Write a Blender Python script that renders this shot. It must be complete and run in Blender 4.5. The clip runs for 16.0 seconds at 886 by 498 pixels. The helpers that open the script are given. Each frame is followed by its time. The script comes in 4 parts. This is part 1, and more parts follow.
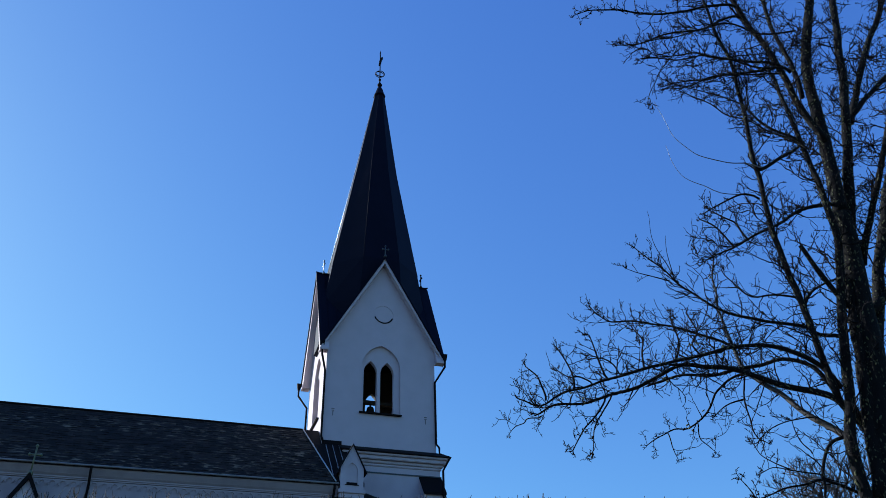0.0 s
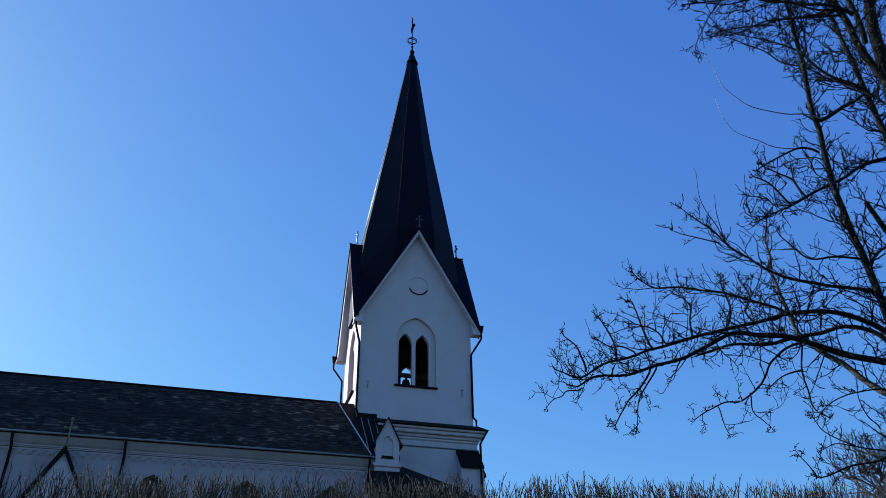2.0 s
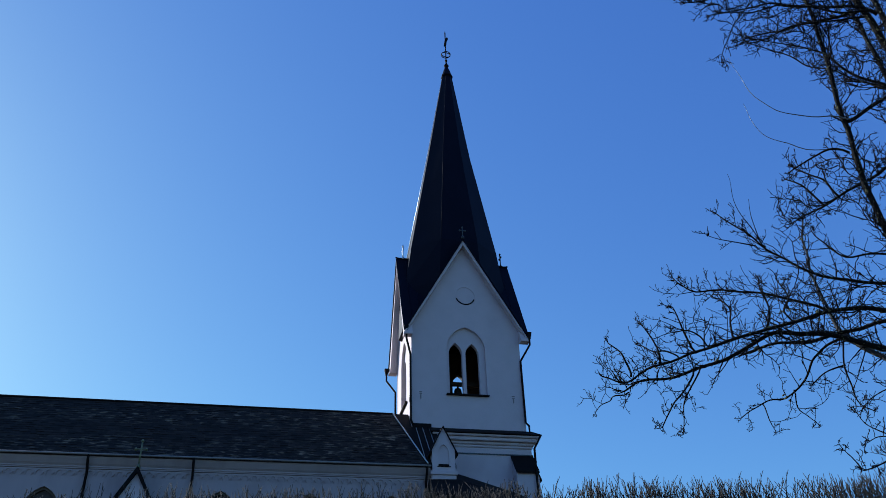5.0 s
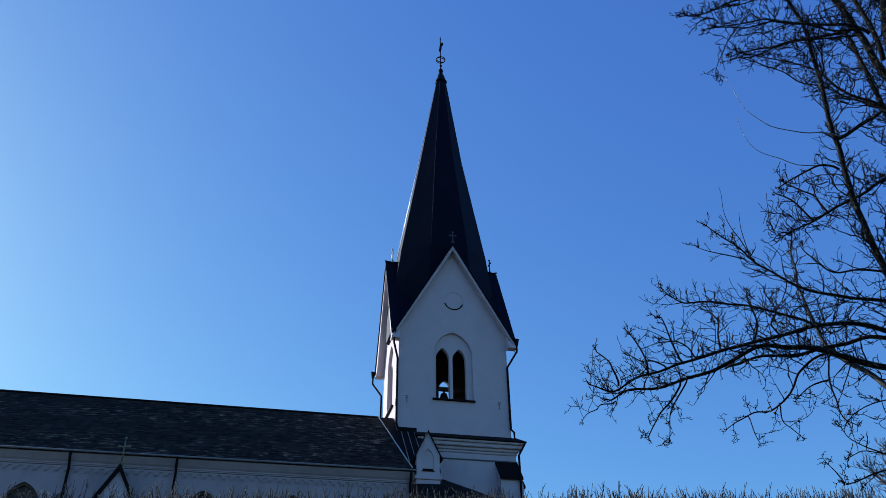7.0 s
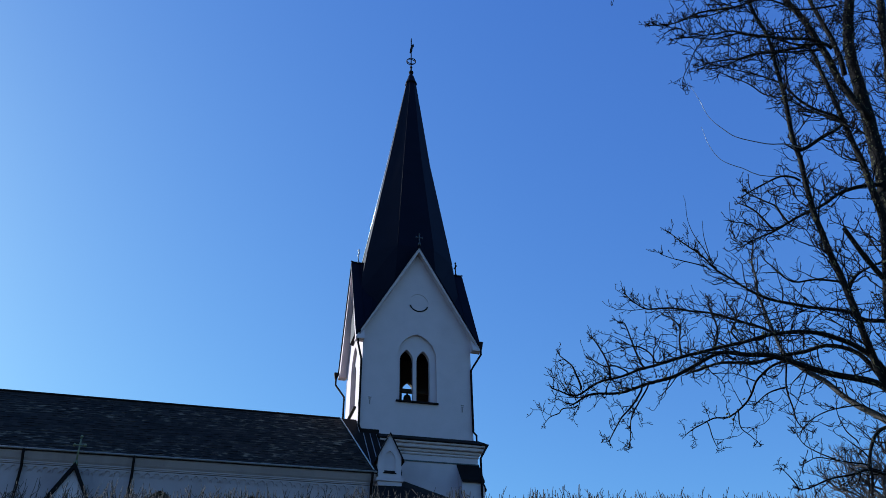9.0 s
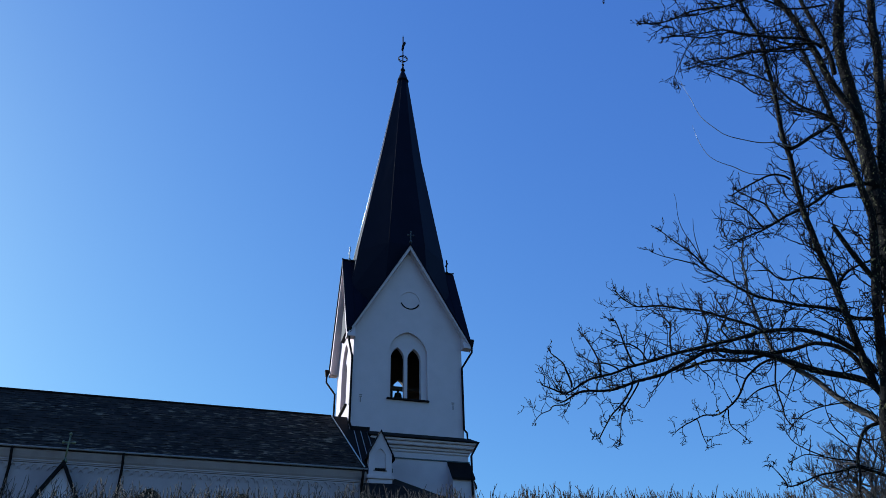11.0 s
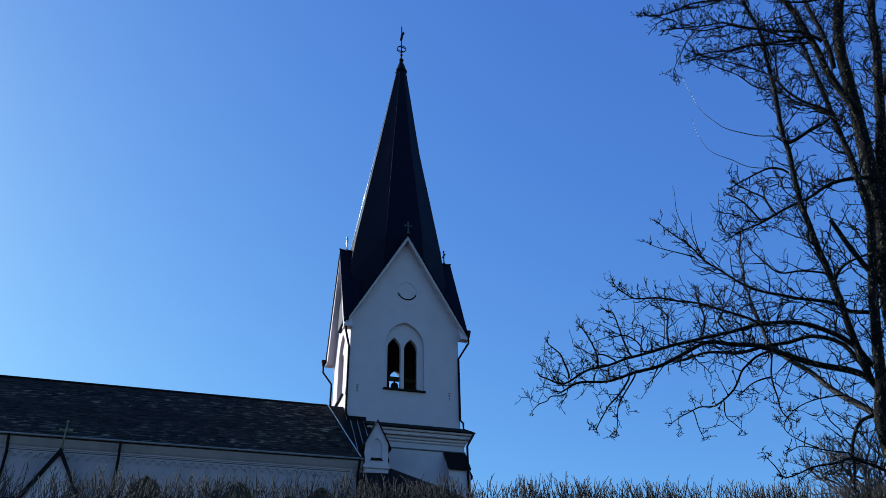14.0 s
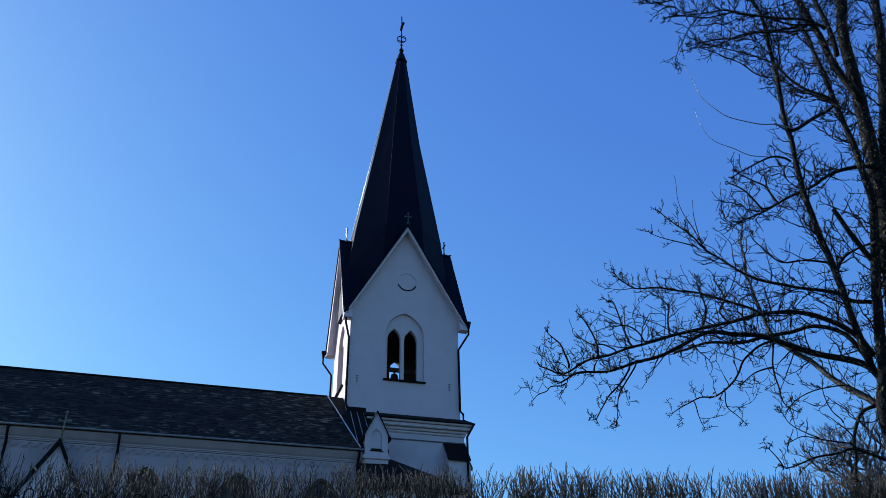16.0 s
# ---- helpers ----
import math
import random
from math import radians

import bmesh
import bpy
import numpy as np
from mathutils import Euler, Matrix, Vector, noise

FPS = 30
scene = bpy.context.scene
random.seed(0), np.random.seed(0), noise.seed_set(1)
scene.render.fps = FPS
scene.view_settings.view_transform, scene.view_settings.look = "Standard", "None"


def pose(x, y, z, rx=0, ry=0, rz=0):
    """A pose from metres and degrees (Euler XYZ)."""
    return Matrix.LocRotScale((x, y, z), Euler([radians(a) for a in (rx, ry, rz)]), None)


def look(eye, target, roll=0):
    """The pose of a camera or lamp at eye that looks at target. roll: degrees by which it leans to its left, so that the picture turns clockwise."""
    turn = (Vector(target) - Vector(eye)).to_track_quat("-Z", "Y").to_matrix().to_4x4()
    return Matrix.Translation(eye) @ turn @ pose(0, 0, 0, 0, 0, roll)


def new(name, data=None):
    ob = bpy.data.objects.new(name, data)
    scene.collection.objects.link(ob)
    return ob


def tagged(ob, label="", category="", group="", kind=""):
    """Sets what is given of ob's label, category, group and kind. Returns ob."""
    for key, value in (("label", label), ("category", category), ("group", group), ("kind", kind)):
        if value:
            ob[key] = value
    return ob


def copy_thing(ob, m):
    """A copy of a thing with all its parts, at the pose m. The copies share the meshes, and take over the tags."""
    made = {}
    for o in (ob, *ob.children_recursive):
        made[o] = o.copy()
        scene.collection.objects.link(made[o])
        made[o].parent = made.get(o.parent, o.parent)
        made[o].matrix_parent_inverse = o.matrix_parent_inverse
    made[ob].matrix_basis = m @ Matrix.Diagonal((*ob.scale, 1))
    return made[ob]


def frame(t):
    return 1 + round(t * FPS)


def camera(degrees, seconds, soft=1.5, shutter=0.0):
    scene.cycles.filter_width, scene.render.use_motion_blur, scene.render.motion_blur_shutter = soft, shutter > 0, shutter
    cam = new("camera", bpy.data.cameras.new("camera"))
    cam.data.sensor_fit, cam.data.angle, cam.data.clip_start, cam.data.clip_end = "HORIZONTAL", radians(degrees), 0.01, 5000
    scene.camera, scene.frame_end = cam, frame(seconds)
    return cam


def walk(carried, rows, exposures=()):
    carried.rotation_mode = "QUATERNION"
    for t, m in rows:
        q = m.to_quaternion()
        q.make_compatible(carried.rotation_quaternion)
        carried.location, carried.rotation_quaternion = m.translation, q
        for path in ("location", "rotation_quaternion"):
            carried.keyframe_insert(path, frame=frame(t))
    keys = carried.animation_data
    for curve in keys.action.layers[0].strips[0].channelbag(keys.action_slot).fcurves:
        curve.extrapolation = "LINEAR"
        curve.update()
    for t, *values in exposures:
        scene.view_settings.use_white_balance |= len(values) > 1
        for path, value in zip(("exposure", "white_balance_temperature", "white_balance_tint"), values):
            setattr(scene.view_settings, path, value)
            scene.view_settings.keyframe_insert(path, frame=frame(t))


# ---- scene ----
EYE = 1.6
cam = camera(58.5, 16.0, soft=0.6)
# seconds, yaw, pitch up, lean to the right, small steps of the eye: a hand-held camera
ROWS = [
    (0, -19.762, 33.525, 1.907, -0.166, -0.116, -0.197),
    (0.5, -19.728, 33.302, 1.876, -0.149, -0.067, -0.180),
    (1, -19.665, 33.166, 1.740, -0.102, 0.054, -0.119),
    (1.5, -19.141, 33.019, 1.585, 0.100, 0.438, 0.033),
    (2, -16.484, 31.680, 0.781, 0.309, 0.844, 0.219),
    (2.5, -15.660, 28.554, 1.708, 0.584, 1.581, 0.488),
    (3, -17.427, 30.657, 4.212, 0.400, 1.145, 0.426),
    (3.5, -15.171, 31.990, 4.130, 0.217, 0.514, 0.178),
    (4, -14.130, 32.116, 2.939, 0.069, 0.156, 0.036),
    (4.5, -12.795, 32.150, 1.980, 0.058, 0.001, -0.001),
    (7, -13.738, 32.500, 0.879, -0.022, -0.049, -0.037),
    (7.5, -14.863, 32.061, 0.909, -0.043, -0.033, -0.027),
    (8, -15.854, 31.910, 1.120, 0.062, 0.085, 0.018),
    (8.5, -16.239, 32.496, 1.095, -0.016, 0.025, -0.023),
    (9, -16.622, 32.617, 1.173, -0.013, -0.021, -0.032),
    (9.5, -17.102, 32.664, 1.309, -0.061, -0.079, -0.071),
    (10, -17.310, 32.557, 1.433, -0.043, -0.035, -0.055),
    (12.5, -17.507, 32.169, 1.276, -0.009, 0.007, -0.047),
    (13, -17.720, 31.943, 1.378, -0.047, 0.021, -0.062),
    (13.5, -17.767, 31.981, 1.319, -0.063, -0.016, -0.075),
    (14, -17.653, 31.810, 1.137, -0.072, -0.022, -0.076),
    (14.5, -17.591, 31.623, 1.138, -0.041, -0.003, -0.066),
    (15, -17.485, 31.432, 1.040, -0.017, -0.003, -0.077),
    (15.5, -17.474, 31.266, 0.886, -0.024, 0.024, -0.081),
    (16, -17.597, 31.224, 1.076, -0.003, 0.113, -0.056),
]
walk(cam, [(t, pose(x, y, EYE + z, 90 + pitch, 0, yaw) @ pose(0, 0, 0, 0, 0, -lean)) for t, yaw, pitch, lean, x, y, z in ROWS],
     [(t, stops + 0.17, 5400, 11) for t, stops in ((0.0, 0.56), (1.5, 0.57), (2.0, 0.54), (2.5, 0.50), (3.0, 0.82), (3.5, 0.58), (4.0, 0.46), (4.5, 0.40),
                                              (7.0, 0.41), (9.0, 0.48), (12.5, 0.50), (14.0, 0.51), (15.5, 0.54), (16.0, 0.60))])

# ---- light: clear winter sky, low sun from behind and beside the church ----
SUN = Vector((-0.66, 0.65, 0.39)).normalized()
elevation, azimuth = math.asin(SUN.z), math.atan2(SUN.x, SUN.y)
world = bpy.data.worlds.new("sky")
scene.world = world
world.use_nodes = True
wn = world.node_tree.nodes
sky = wn.new("ShaderNodeTexSky")
sky.sky_type, sky.sun_disc = "NISHITA", False
sky.sun_elevation, sky.sun_rotation = elevation, azimuth
sky.altitude, sky.air_density, sky.dust_density, sky.ozone_density = 100, 0.88, 0.7, 6.5
# tone curve on the sky's channels: evener than the plain model, most in blue
wl = world.node_tree.links
split, join = wn.new("ShaderNodeSeparateColor"), wn.new("ShaderNodeCombineColor")
wl.new(sky.outputs["Color"], split.inputs["Color"])
for name, evenness, level in (("Red", 0.87, 0.90), ("Green", 0.85, 1.04), ("Blue", 0.45, 1.76)):
    even, scaled = wn.new("ShaderNodeMath"), wn.new("ShaderNodeMath")
    even.operation, scaled.operation = "POWER", "MULTIPLY"
    even.inputs[1].default_value, scaled.inputs[1].default_value = evenness, level
    wl.new(split.outputs[name], even.inputs[0])
    wl.new(even.outputs[0], scaled.inputs[0])
    wl.new(scaled.outputs[0], join.inputs[name])
wl.new(join.outputs["Color"], wn["Background"].inputs["Color"])
wn["Background"].inputs["Strength"].default_value = 0.13
sun = new("sun", bpy.data.lights.new("sun", "SUN"))
sun.data.energy, sun.data.angle, sun.data.color = 5.0, radians(0.5), (1.0, 0.93, 0.82)
sun.matrix_world = look(SUN * 200, (0, 0, 0))


# ---- materials ----
def material(name, base, rough=0.8, metal=0.0, second=None, scale=2.0, mix=0.5, bump=0.0, bump_scale=30.0, stretch=(1, 1, 1),
             third=None, third_scale=0.4, third_cut=(0.5, 0.7), patch=0.0, per_object=0.0, per_island=0.0, spec=0.5, laid=False):
    m = bpy.data.materials.new(name)
    m.use_nodes = True
    nt = m.node_tree
    b = nt.nodes["Principled BSDF"]
    b.inputs["Roughness"].default_value, b.inputs["Metallic"].default_value = rough, metal
    b.inputs["Specular IOR Level"].default_value = spec
    co = nt.nodes.new("ShaderNodeTexCoord")
    mp = nt.nodes.new("ShaderNodeMapping")
    mp.inputs["Scale"].default_value = stretch
    if laid:
        nt.links.new(nt.nodes.new("ShaderNodeNewGeometry").outputs["Position"], mp.inputs["Vector"])
    else:
        nt.links.new(co.outputs["Object"], mp.inputs["Vector"])

    def noise_at(s, detail=5.0):
        n = nt.nodes.new("ShaderNodeTexNoise")
        n.inputs["Scale"].default_value, n.inputs["Detail"].default_value = s, detail
        nt.links.new(mp.outputs["Vector"], n.inputs["Vector"])
        return n.outputs["Fac"]

    def ramp(fac, lo, hi):
        r = nt.nodes.new("ShaderNodeMapRange")
        r.inputs["From Min"].default_value, r.inputs["From Max"].default_value = lo, hi
        nt.links.new(fac, r.inputs["Value"])
        return r.outputs["Result"]

    def blend(fac, a, c):
        x = nt.nodes.new("ShaderNodeMix")
        x.data_type = "RGBA"
        nt.links.new(fac, x.inputs["Factor"])
        for k, v in (("A", a), ("B", c)):
            sock = [s for s in x.inputs if s.name == k and s.type == "RGBA"][0]
            if isinstance(v, tuple):
                sock.default_value = (*v, 1)
            else:
                nt.links.new(v, sock)
        return [s for s in x.outputs if s.type == "RGBA"][0]

    second = second or tuple(c * 0.75 for c in base)
    col = blend(ramp(noise_at(scale), 0.5 - mix * 0.5, 0.5 + mix * 0.5), base, second)
    if third:
        amount = ramp(noise_at(third_scale), *third_cut)
        if patch:
            both = nt.nodes.new("ShaderNodeMath")
            both.operation = "MULTIPLY"
            nt.links.new(amount, both.inputs[0])
            nt.links.new(ramp(noise_at(patch, 2.0), 0.40, 0.60), both.inputs[1])
            amount = both.outputs[0]
        col = blend(amount, col, third)
    if per_object or per_island:
        hs = nt.nodes.new("ShaderNodeHueSaturation")
        src = nt.nodes.new("ShaderNodeObjectInfo" if per_object else "ShaderNodeNewGeometry")
        mr = nt.nodes.new("ShaderNodeMapRange")
        spread = per_object or per_island
        mr.inputs["To Min"].default_value, mr.inputs["To Max"].default_value = 1 - spread, 1 + spread
        nt.links.new(src.outputs["Random" if per_object else "Random Per Island"], mr.inputs["Value"])
        nt.links.new(mr.outputs["Result"], hs.inputs["Value"])
        nt.links.new(col, hs.inputs["Color"])
        col = hs.outputs["Color"]
    nt.links.new(col, b.inputs["Base Color"])
    if bump:
        bp = nt.nodes.new("ShaderNodeBump")
        bp.inputs["Strength"].default_value, bp.inputs["Distance"].default_value = bump, 0.02
        nt.links.new(noise_at(bump_scale, 8.0), bp.inputs["Height"])
        nt.links.new(bp.outputs["Normal"], b.inputs["Normal"])
    return m


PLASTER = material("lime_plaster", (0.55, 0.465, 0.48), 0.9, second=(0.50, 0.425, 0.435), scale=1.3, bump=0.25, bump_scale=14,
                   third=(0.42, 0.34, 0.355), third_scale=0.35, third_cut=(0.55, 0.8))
# nave copy of the plaster, darkened for shade, with random upright stains
SHADED_LIMEWASH = material("shaded_weathered_limewash", (0.41, 0.335, 0.345), 0.95, second=(0.35, 0.29, 0.298), scale=1.6, bump=0.3, bump_scale=11,
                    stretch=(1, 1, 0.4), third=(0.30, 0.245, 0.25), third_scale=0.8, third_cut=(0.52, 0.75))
BLACK_METAL = material("black_sheet_metal", (0.0030, 0.0035, 0.0105), 0.6, second=(0.0045, 0.005, 0.014), scale=0.8, bump=0.1, bump_scale=4, spec=0.07)
def slate_material(name, **kind):
    # pale dashes: lichen mottling, and light on slate edges put into the colour
    return material(name, (0.023, 0.0175, 0.014), 0.8, second=(0.012, 0.0095, 0.0085), scale=1.2, mix=0.35, bump=0.5, bump_scale=25, stretch=(0.3, 1, 1),
                    third=(0.15, 0.12, 0.085), third_scale=7.0, third_cut=(0.54, 0.68), patch=0.42, spec=0.15, laid=True, **kind)


SLATE = slate_material("slate", per_island=0.45)
SINGLE_SLATE = slate_material("single_slate", per_object=0.45)
GREY_METAL = material("weathered_sheet_metal", (0.07, 0.075, 0.08), 0.5, second=(0.045, 0.05, 0.055), scale=2, metal=0.3)
PALE_METAL = material("galvanised_sheet_metal", (0.26, 0.235, 0.23), 0.75, second=(0.15, 0.135, 0.13), scale=3)
IRON = material("black_iron", (0.007, 0.007, 0.008), 0.7, second=(0.012, 0.010, 0.009), scale=8, bump=0.1, spec=0.06)
GILT = material("tarnished_gilt_iron", (0.22, 0.20, 0.10), 0.5, metal=0.4, second=(0.10, 0.12, 0.07), scale=9)
LEAD = material("pale_sheet_metal", (0.55, 0.57, 0.60), 0.35, metal=0.8, second=(0.4, 0.42, 0.45), scale=6)
BRONZE = material("dark_bronze", (0.05, 0.045, 0.03), 0.5, metal=0.7, second=(0.03, 0.035, 0.03), scale=4)
WOOD = material("dark_oak", (0.10, 0.07, 0.045), 0.8, second=(0.06, 0.045, 0.03), scale=6, stretch=(1, 1, 8))
GLASS = material("old_window_glass", (0.04, 0.03, 0.026), 0.4, second=(0.06, 0.045, 0.035), scale=3, bump=0.3, bump_scale=5, spec=0.2)
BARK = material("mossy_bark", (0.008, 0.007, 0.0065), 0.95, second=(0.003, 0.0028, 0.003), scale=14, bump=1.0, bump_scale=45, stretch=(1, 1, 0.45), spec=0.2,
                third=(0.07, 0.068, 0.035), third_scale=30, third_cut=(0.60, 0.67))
# one limb's bark: free of lichen, its paler grey standing for sunlight
SUNLIT_BARK = material("sunlit_smooth_bark", (0.035, 0.031, 0.027), 0.8, second=(0.012, 0.011, 0.010), scale=5, bump=0.6, bump_scale=40, stretch=(1, 1, 0.5))
# pale colour that imitates sun glints on the thinnest shoots
STRAND = material("sunlit_strand", (0.13, 0.12, 0.115), 0.4, second=(0.02, 0.018, 0.02), scale=2.5)
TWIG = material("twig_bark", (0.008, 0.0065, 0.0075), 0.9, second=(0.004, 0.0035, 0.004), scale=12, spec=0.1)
MOSS = material("lichen", (0.11, 0.11, 0.045), 1.0, second=(0.06, 0.062, 0.03), scale=20)
HEDGE_BARK = material("hedge_bark", (0.050, 0.039, 0.027), 0.9, second=(0.008, 0.007, 0.006), scale=18, bump=0.6, per_object=0.2,
                      third=(0.05, 0.044, 0.024), third_scale=5, third_cut=(0.55, 0.7))
FAR_TWIG = material("far_twigs", (0.085, 0.072, 0.065), 0.9, second=(0.05, 0.042, 0.04), scale=6)
GRASS = material("winter_grass", (0.05, 0.055, 0.02), 1.0, second=(0.065, 0.058, 0.03), scale=0.8, bump=0.8, bump_scale=8,
                 third=(0.04, 0.032, 0.022), third_scale=0.2)


# ---- mesh helpers ----
def mesh_object(name, me, mat, parent=None, label="", smooth=False):
    me.materials.append(mat)
    if smooth:
        for p in me.polygons:
            p.use_smooth = True
    ob = new(name, me)
    ob.parent = parent
    if label:
        ob["label"] = label
    return ob


def part(name, bm, mat, parent=None, label="", smooth=False, bevel=0.0):
    bmesh.ops.recalc_face_normals(bm, faces=bm.faces)
    if bevel:
        bmesh.ops.bevel(bm, geom=[e for e in bm.edges if e.is_manifold and e.calc_face_angle(0) > 0.5], offset=bevel, segments=2, affect="EDGES")
    me = bpy.data.meshes.new(name)
    bm.to_mesh(me)
    bm.free()
    return mesh_object(name, me, mat, parent, label, smooth)


def box(x0, x1, y0, y1, z0, z1, bm=None):
    bm = bm or bmesh.new()
    v = [bm.verts.new((x, y, z)) for x in (x0, x1) for y in (y0, y1) for z in (z0, z1)]
    for f in ((0, 1, 3, 2), (4, 6, 7, 5), (0, 4, 5, 1), (2, 3, 7, 6), (0, 2, 6, 4), (1, 5, 7, 3)):
        bm.faces.new([v[i] for i in f])
    return bm


def prism(outline, m, depth, holes=(), bm=None):
    """A plate: an outline of (a, b) with holes, placed by the matrix m with a, b as its first and third axes, depth along its second."""
    bm = bm or bmesh.new()
    front, back, loops = [], [], []
    for loop in (outline, *holes):
        f = [bm.verts.new(m @ Vector((a, 0, b))) for a, b in loop]
        k = [bm.verts.new(m @ Vector((a, depth, b))) for a, b in loop]
        loops.append((f, k))
    for side in (0, 1):
        edges = [bm.edges.new((lp[side][i], lp[side][i - 1])) for lp in loops for i in range(len(lp[side]))]
        bmesh.ops.triangle_fill(bm, edges=edges, use_beauty=True)
    for f, k in loops:
        for i in range(len(f)):
            bm.faces.new((f[i], f[i - 1], k[i - 1], k[i]))
    return bm


def lancet(c, half, bottom, spring, apex, n=7):
    """A pointed arch's outline."""
    rise = apex - spring
    r = (half * half + rise * rise) / (2 * half)
    end = math.asin(min(1.0, rise / r))
    arc = [(half - r + r * math.cos(end * i / n), spring + r * math.sin(end * i / n)) for i in range(n)]
    return [(c - half, bottom), (c + half, bottom)] + [(c + a, z) for a, z in arc] + [(c, apex)] + [(c - a, z) for a, z in arc[::-1]]


def circle(c, r, n=28):
    return [(c[0] + r * math.cos(2 * math.pi * i / n), c[1] + r * math.sin(2 * math.pi * i / n)) for i in range(n)]


def tube_data(pts, radii, sides, verts, faces):
    """Adds a tapered tube along the points to the lists."""
    pts = [Vector(p) for p in pts]
    n = len(pts)
    ref = Vector((0.31, 0.87, 0.38))
    base = len(verts)
    for i in range(n):
        d = pts[min(i + 1, n - 1)] - pts[max(i - 1, 0)]
        d = d.normalized() if d.length > 1e-9 else Vector((0, 0, 1))
        a = d.cross(ref)
        if a.length < 0.1:
            a = d.cross(Vector((1, 0, 0)))
        a.normalize()
        b = d.cross(a)
        for k in range(sides):
            t = 2 * math.pi * k / sides
            verts.append(pts[i] + (a * math.cos(t) + b * math.sin(t)) * radii[i])
    for i in range(n - 1):
        for k in range(sides):
            p, q = base + i * sides + k, base + i * sides + (k + 1) % sides
            faces.append((p, q, q + sides, p + sides))
    faces.append(tuple(base + k for k in range(sides))[::-1])
    faces.append(tuple(base + (n - 1) * sides + k for k in range(sides)))


def tubes(name, runs, mat, parent=None, label="", sides=6, smooth=True):
    """One mesh of several tubes: runs of (points, radii)."""
    verts, faces = [], []
    for pts, radii in runs:
        radii = radii if isinstance(radii, (list, tuple)) else [radii] * len(pts)
        tube_data(pts, radii, sides, verts, faces)
    me = bpy.data.meshes.new(name)
    me.from_pydata([tuple(v) for v in verts], [], faces)
    return mesh_object(name, me, mat, parent, label, smooth)


def lathe(name, profile, centre, mat, parent=None, label="", n=16, squash=1.0, turn=0.0, smooth=True):
    """A turned solid: profile of (radius, height)."""
    bm = bmesh.new()
    rings = []
    for r, z in profile:
        rings.append([bm.verts.new((centre[0] + r * math.cos(2 * math.pi * (k + turn) / n), centre[1] + squash * r * math.sin(2 * math.pi * (k + turn) / n),
                                    centre[2] + z)) for k in range(n)])
    for lo, hi in zip(rings, rings[1:]):
        for k in range(n):
            bm.faces.new((lo[k], lo[(k + 1) % n], hi[(k + 1) % n], hi[k]))
    bm.faces.new(rings[0][::-1])
    bm.faces.new(rings[-1])
    return part(name, bm, mat, parent, label, smooth)


# ---- ground: a bank that rises to the churchyard ----
NORMAL = Vector((math.sin(radians(12)), math.cos(radians(12)), 0))
ALONG = Vector((math.cos(radians(12)), -math.sin(radians(12)), 0))


def ground_z(x, y):
    s = x * NORMAL.x + y * NORMAL.y
    if s < 3:
        return 0.0
    if s < 14.5:
        t = (s - 3) / 11.5
        return 3.75 * t * t * (3 - 2 * t)
    return min(5.0, 3.75 + (s - 14.5) * 0.06)


def ground():
    stops = [-2000, -600, -200, -80, -40] + list(range(-28, 66, 2)) + [80, 120, 250, 700, 2000]
    verts = [(x, y, ground_z(x, y) + (0.05 * noise.noise((x * 0.4, y * 0.4, 0)) if abs(x) < 60 and 3 < y < 60 else 0)) for y in stops for x in stops]
    n = len(stops)
    faces = [(j * n + i, j * n + i + 1, (j + 1) * n + i + 1, (j + 1) * n + i) for j in range(n - 1) for i in range(n - 1)]
    me = bpy.data.meshes.new("ground")
    me.from_pydata(verts, [], faces)
    tagged(mesh_object("ground", me, GRASS, smooth=True), "pale winter grass on a bank rising to the churchyard", "ground", kind="structure")


ground()

# ---- church ----
CX, CY = 10.27, 42.51            # tower's axis
H, G = 3.17, 2.57                # half its width and depth
OVER = 0.51                      # roof's overhang
YF = CY - G                      # tower's front
TOWER_Z, EAVE_Z, APEX_Z = 16.05, 21.47, 27.98
RIDGE_Y, RIDGE_Z, NAVE_EAVE_Y, NAVE_EAVE_Z = 41.0, 17.07, 37.01, 13.12
FAR_EAVE_Y = 48.0
NAVE_X0, NAVE_X1 = -19.0, 6.22
FLOOR_Z = 5.0

church = tagged(new("church"), "white plastered church with black spire and slate nave roof", "church")


def facing(x, y, turn):
    """A matrix whose first axis runs along a wall seen from outside and whose second goes into it; turn: degrees about the upright."""
    return pose(x, y, 0, 0, 0, turn)


